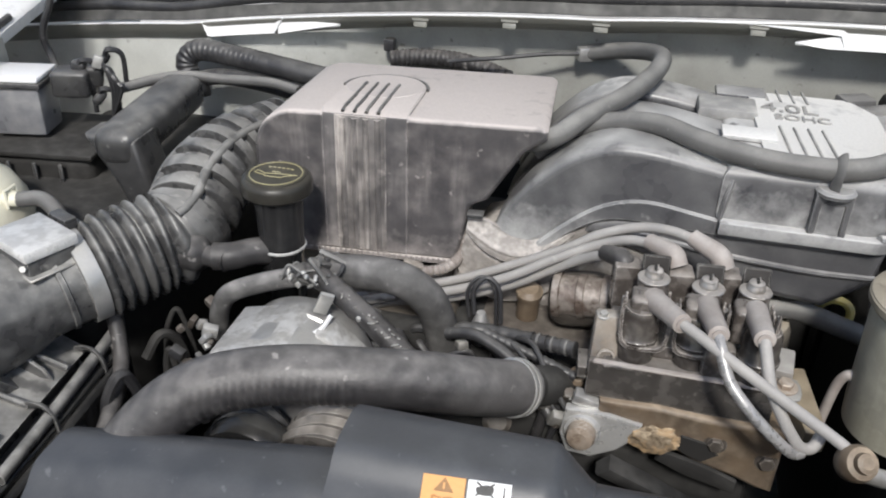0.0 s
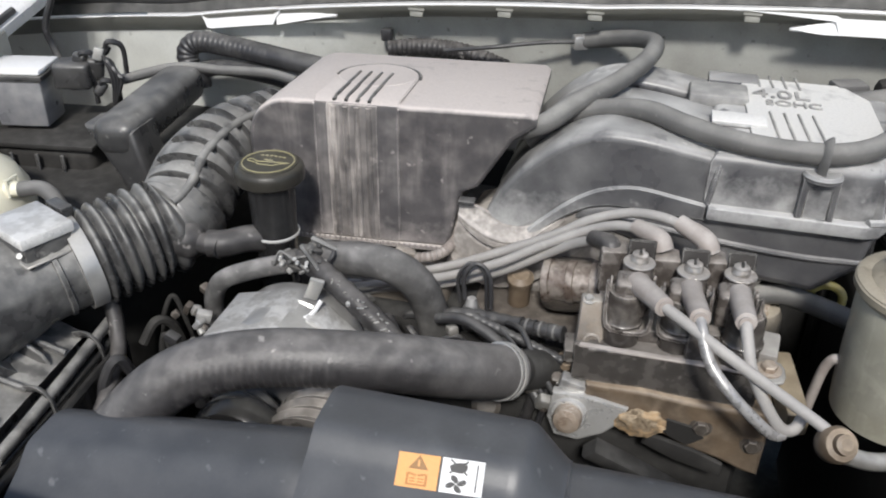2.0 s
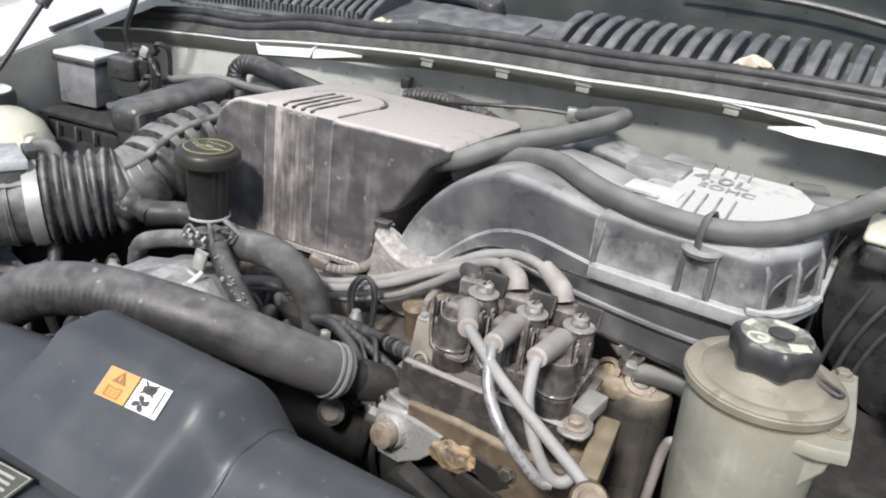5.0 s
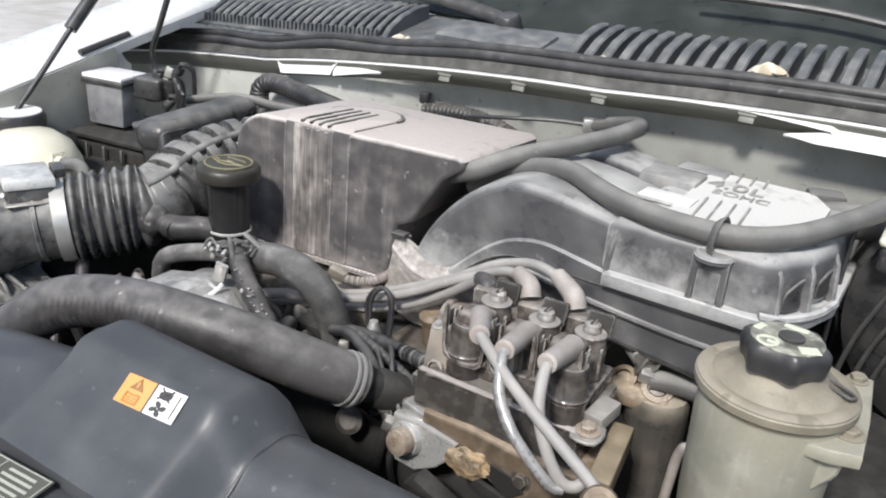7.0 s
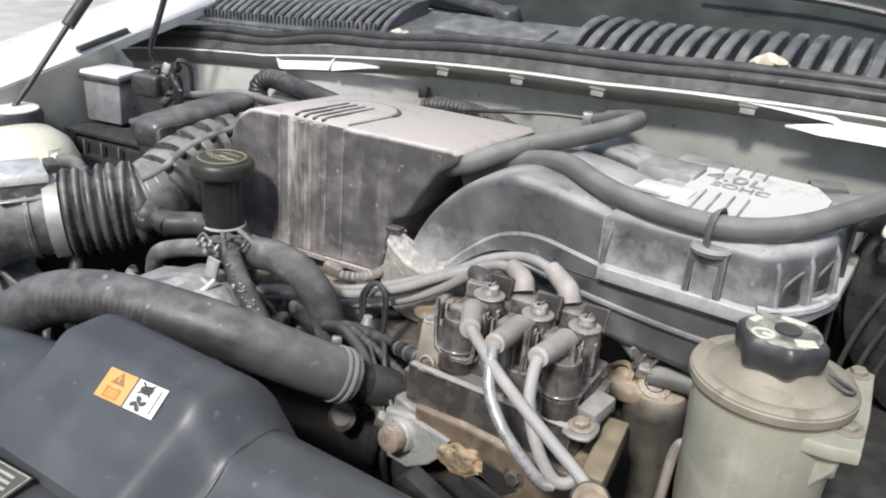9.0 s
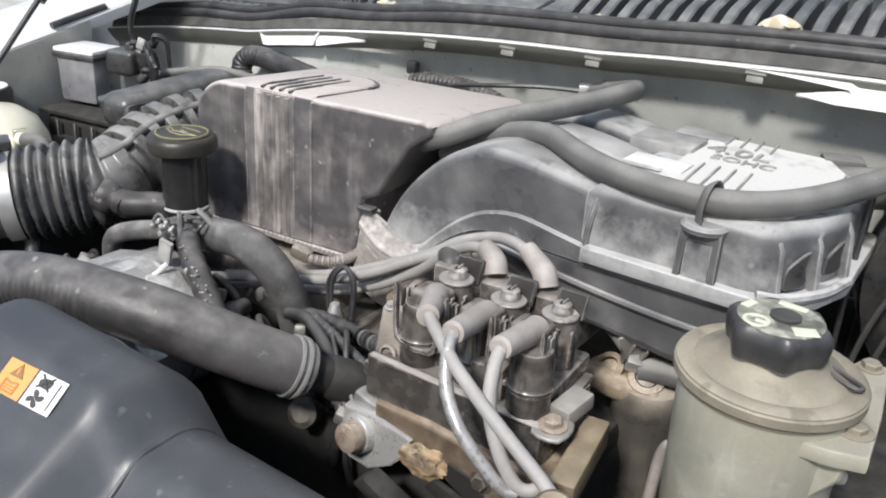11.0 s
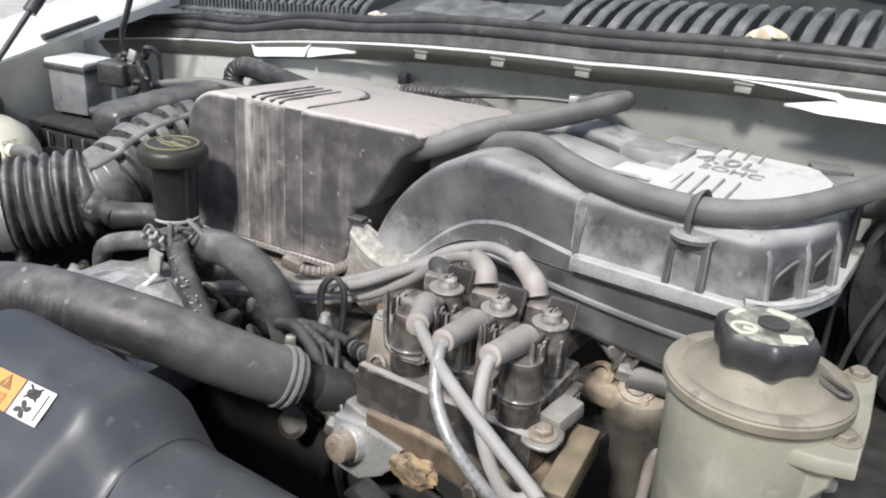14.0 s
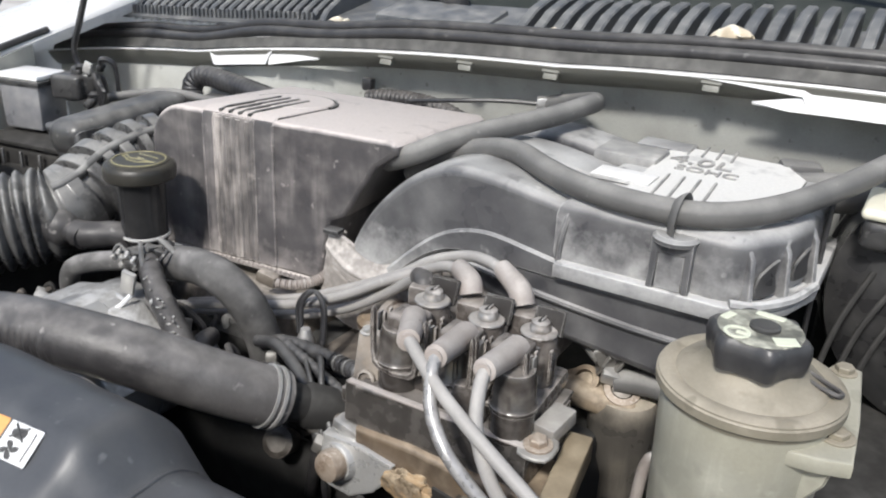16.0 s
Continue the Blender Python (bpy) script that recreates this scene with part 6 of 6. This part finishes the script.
part("warning_triangle", prism([(-0.0042, -0.003), (0.0042, -0.003), (0.0, 0.0042)], 0.0005, lm2 @ pose(-0.0115, 0.0048, 0.0003) @ Matrix.Diagonal((1.25, 1.25, 1, 1)), 0, 1), BROWN, warn)
part("exclamation", rbox((0.0009, 0.0042, 0.0004), lm2 @ pose(-0.0115, 0.0048, 0.0009), 0, 1), ORANGE, warn)
BOOKM = plain("pale_orange_print", (0.5, 0.19, 0.03), 0.5, mottle=0.03)
b = rbox((0.0105, 0.0012, 0.0005), lm2 @ pose(-0.0118, -0.0088, 0.0004), 0, 1)
for sx in (-1, 1):
    rbox((0.0012, 0.0075, 0.0005), lm2 @ pose(-0.0118 + 0.005 * sx, -0.0055, 0.0004), 0, 1, b)
    rbox((0.0045, 0.0012, 0.0005), lm2 @ pose(-0.0118 + 0.0026 * sx, -0.0024, 0.0004, 0, 0, 14 * sx), 0, 1, b)
    rbox((0.003, 0.0008, 0.0005), lm2 @ pose(-0.0118 + 0.0022 * sx, -0.005, 0.0004), 0, 1, b)
    rbox((0.003, 0.0008, 0.0005), lm2 @ pose(-0.0118 + 0.0022 * sx, -0.0068, 0.0004), 0, 1, b)
part("book_sign", b, BOOKM, warn)
b = None
for k in range(4):
    b = prism(rounded([(0.0003, -0.0004), (0.0024, -0.0018), (0.0050, -0.0010), (0.0056, 0.0012), (0.0030, 0.0016)], 3), 0.0005, lm2 @ pose(0.0092, -0.0050, 0.0003, 0, 0, 90 * k + 20), 0, 1, b)
part("fan_sign", b, INK, warn)
b = prism(rounded([(-0.0035, -0.0030), (0.002, -0.0034), (0.0042, -0.001), (0.004, 0.0022), (0.0005, 0.0030), (-0.0025, 0.0018), (-0.0048, 0.0005)], 3), 0.0005, lm2 @ pose(0.0098, 0.0056, 0.0003), 0, 1)
rbox((0.0125, 0.0010, 0.0005), lm2 @ pose(0.0098, 0.0056, 0.0010, 0, 0, 42), 0, 1, b)
rbox((0.0125, 0.0010, 0.0005), lm2 @ pose(0.0098, 0.0056, 0.0010, 0, 0, -42), 0, 1, b)
part("forbidding_sign", b, INK, warn)
part("fine_print", rbox((0.0008, 0.017, 0.0005), lm2 @ pose(0.0195, 0, 0.0003), 0, 1), INK, warn)
info = thing("emission_label", (-0.16, 0.24, 0.95), "dark olive information label with white frames and print", "label")
im = pose(-0.168, 0.228, 0.9525, 6, 0, 4)
part("plate", rbox((0.148, 0.052, 0.0012), im, 0.0004, 1), OLIVE, info)
DULL = plain("dull_label_print", (0.5, 0.5, 0.44), 0.5, mottle=0.05)
for x, y, w, h in ((0, 0.0245, 0.146, 0.0006), (0, -0.0245, 0.146, 0.0006), (0.0725, 0, 0.0006, 0.05), (-0.0725, 0, 0.0006, 0.05), (0.036, 0.0, 0.0006, 0.049), (0, 0.003, 0.146, 0.0006)):
    part("printed_line", rbox((w, h, 0.0006), im @ pose(x, y, 0.0007), 0, 1), DULL, info)
for k in range(4):
    for j, (x, w) in enumerate(((0.054, 0.028), (0.014, 0.036), (-0.03, 0.038), (-0.06, 0.016))):
        part("printed_bar", rbox((w * (0.8 + 0.2 * ((k * 7 + j * 3) % 3) / 2), 0.0018, 0.0005), im @ pose(x, 0.020 - 0.0044 * k, 0.0008), 0, 1), DULL, info)
        part("printed_bar", rbox((w * (0.75 + 0.25 * ((k * 5 + j) % 3) / 2), 0.0018, 0.0005), im @ pose(x, -0.0018 - 0.0044 * k, 0.0008), 0, 1), DULL, info)
solo("yellow_label", rbox((0.03, 0.05, 0.001), pose(-0.261, 0.226, 0.9525, 6, 0, 4), 0.0003, 1), YELLOW, "plain yellow caution label on the nose panel", "label")

# ---------- far side: relay box, ducts, bottles ----------
tray = thing("relay_tray", (-0.665, 0.775, 0.86), "black plastic tray under the relay box", "tray")
part("tray_body", rbox((0.125, 0.115, 0.085), pose(-0.665, 0.775, 0.902, 0, 0, 8), 0.012, 3), DARK, tray)
part("tray_rim", rbox((0.134, 0.124, 0.006), pose(-0.665, 0.775, 0.947, 0, 0, 8), 0.002), DARK, tray)
for k in range(3):
    part("tray_rib", rbox((0.004, 0.004, 0.07), pose(-0.625 - 0.03 * k, 0.715 - 0.004 * k, 0.905, 0, 0, 8), 0.001, 1), PLASTIC, tray)
rel = thing("relay_box", (-0.68, 0.775, 0.965), "grey relay box with a white lid and black plugs", "relay box")
part("case", rbox((0.058, 0.046, 0.062), pose(-0.695, 0.766, 0.986, 0, 0, 12), 0.004, taper=1.06), RELAY, rel)
part("lid", rbox((0.065, 0.053, 0.006), pose(-0.695, 0.766, 1.021, 0, 0, 12), 0.002), WHITE, rel, "white lid")
part("plug_block", rbox((0.042, 0.034, 0.030), pose(-0.637, 0.782, 1.012, 0, 0, 14), 0.005, 3), PLASTIC, rel, "black plug block beside the case")
part("lid_rim", rbox((0.068, 0.055, 0.007), pose(-0.695, 0.766, 1.014, 0, 0, 12), 0.002), PLASTIC, rel)
for k, (x, y, z, s) in enumerate(((-0.630, 0.785, 1.026, 0.022), (-0.615, 0.79, 1.018, 0.026), (-0.635, 0.778, 1.005, 0.024), (-0.605, 0.80, 1.036, 0.014), (-0.61, 0.785, 0.995, 0.02))):
    part("plug", rbox((s * 0.75, s * 0.55, s * 0.9), pose(x, y, z, 10 * k, 12, 30 * k), 0.004, 3), PLASTIC, rel)
    part("plug_lead", tube([(x, y, z), (x + 0.008, y - 0.004, z + 0.012), (x + 0.018, y + 0.006, z + 0.004), (x + 0.014, y + 0.012, z - 0.03)], 0.0032, 6), SEAL, rel)
for k in range(4):
    part("lead", tube([(-0.605 + 0.004 * k, 0.785, 1.03), (-0.595 + 0.006 * k, 0.778, 1.04 - 0.008 * k), (-0.588 + 0.004 * k, 0.78, 1.01), (-0.60, 0.79, 0.97)], 0.0025, 6), SEAL, rel)
part("bright_terminal", rbox((0.010, 0.004, 0.014), pose(-0.598, 0.776, 1.040, 0, 20, 20), 0.001), STEEL, rel)
dk = thing("fresh_air_duct", (-0.54, 0.77, 0.93), "long black plastic air duct, pale with dust on top", "air duct")
part("duct", rbox((0.052, 0.18, 0.042), pose(-0.536, 0.77, 0.986, 2, 0, 4), 0.0165, 5), PLASTIC, dk)
part("leg", prism([(-0.566, 0.995), (-0.506, 0.995), (-0.492, 0.94), (-0.488, 0.90), (-0.515, 0.89), (-0.535, 0.94)], 0.045, upright(0.684), 0.008, 3), PLASTIC, dk)
solo("duct_cable", tube([(-0.60, 0.80, 1.0), (-0.55, 0.85, 1.005), (-0.50, 0.87, 1.0), (-0.44, 0.87, 1.002), (-0.40, 0.86, 1.0)], 0.006, 10), HOSEG, "grey cable behind the duct", "cable")
wb = thing("washer_bottle", (-0.655, 0.65, 0.80), "cream plastic bottle with a hose nipple", "bottle")
part("bottle", lathe([(0.056, 0.80), (0.063, 0.84), (0.063, 0.92), (0.060, 0.942), (0.050, 0.962), (0.032, 0.975), (0.010, 0.979)], pose(-0.662, 0.612, 0), 36), CREAM, wb)
part("nipple", lathe([(0.007, 0), (0.009, 0.006), (0.006, 0.02)], axes((-0.610, 0.610, 0.953), (1, 0.1, -0.05)), 16), CREAM, wb)
part("hose_clip", tube([(-0.602, 0.603, 0.946), (-0.602, 0.603, 0.964), (-0.602, 0.618, 0.964), (-0.602, 0.618, 0.946)], 0.0018, 6, smooth=False), CREAM, wb)
solo("washer_hose", tube([(-0.596, 0.612, 0.952), (-0.572, 0.618, 0.952), (-0.545, 0.605, 0.938), (-0.53, 0.585, 0.91)], 0.008, 12), HOSEG, "grey hose from the cream bottle", "hose")
cr = thing("coolant_bottle", (-0.76, 0.69, 0.80), "cream coolant bottle with a black cap", "bottle")
part("bottle", lathe([(0.02, 0.80), (0.022, 0.957)], pose(-0.715, 0.63, 0), 24), CREAM, cr)
part("cap_flange", lathe([(0.045, 0), (0.047, 0.004), (0.042, 0.008)], pose(-0.715, 0.63, 0.956), 36), SEAL, cr)
part("cap", lathe([(0.036, 0), (0.037, 0.02), (0.034, 0.026)], pose(-0.715, 0.63, 0.962), 48, wave=lambda a: 1 + 0.01 * math.sin(a * 24)), SEAL, cr)
part("cap_label", lathe([(0.032, 0), (0.032, 0.0008)], pose(-0.715, 0.63, 0.9885), 36), WHITE, cr)
# looms along the firewall
fl = thing("firewall_loom", (-0.5, 0.95, 0.97), "ribbed black conduit bending along the firewall", "conduit")
part("conduit", tube([(-0.556, 0.905, 0.965), (-0.567, 0.910, 0.985), (-0.570, 0.914, 1.004), (-0.553, 0.918, 1.016), (-0.508, 0.918, 1.013), (-0.45, 0.914, 1.007), (-0.37, 0.905, 1.0)], lambda s: 0.0135 + 0.0005 * math.sin(s * 230), 16, 24), SEAL, fl)
part("conduit", tube([(-0.555, 0.915, 0.98), (-0.52, 0.91, 0.988), (-0.46, 0.90, 0.988), (-0.40, 0.89, 0.982)], lambda s: 0.010 + 0.0005 * math.sin(s * 190), 14, 24), SEAL, fl)
part("end_cap", lathe([(0.017, 0), (0.018, 0.006), (0.016, 0.02)], axes((-0.558, 0.907, 0.958), (-0.2, 0.2, 1)), 20), SEAL, fl)
f2 = thing("firewall_conduit", (-0.27, 0.965, 1.01), "black ribbed conduit with a clip on the firewall", "conduit")
part("conduit", tube([(-0.318, 0.960, 1.016), (-0.29, 0.962, 1.02), (-0.25, 0.962, 1.022), (-0.215, 0.962, 1.018), (-0.17, 0.96, 1.005)], lambda s: 0.0105 + 0.0007 * math.sin(s * 150), 14, 20), RUBBER, f2)
part("clip", rbox((0.014, 0.012, 0.016), pose(-0.322, 0.965, 1.032), 0.003), SEAL, f2)
for x, z in ((-0.735, 0.967), (-0.62, 1.0), (0.02, 1.03), (0.06, 1.03)):
    solo("firewall_stud", hexbolt((x, 0.998, z), (0, -1, 0.1), 0.006, 0.014, washer=0.009), STEEL, "pale metal stud on the firewall", "stud", "firewall studs")
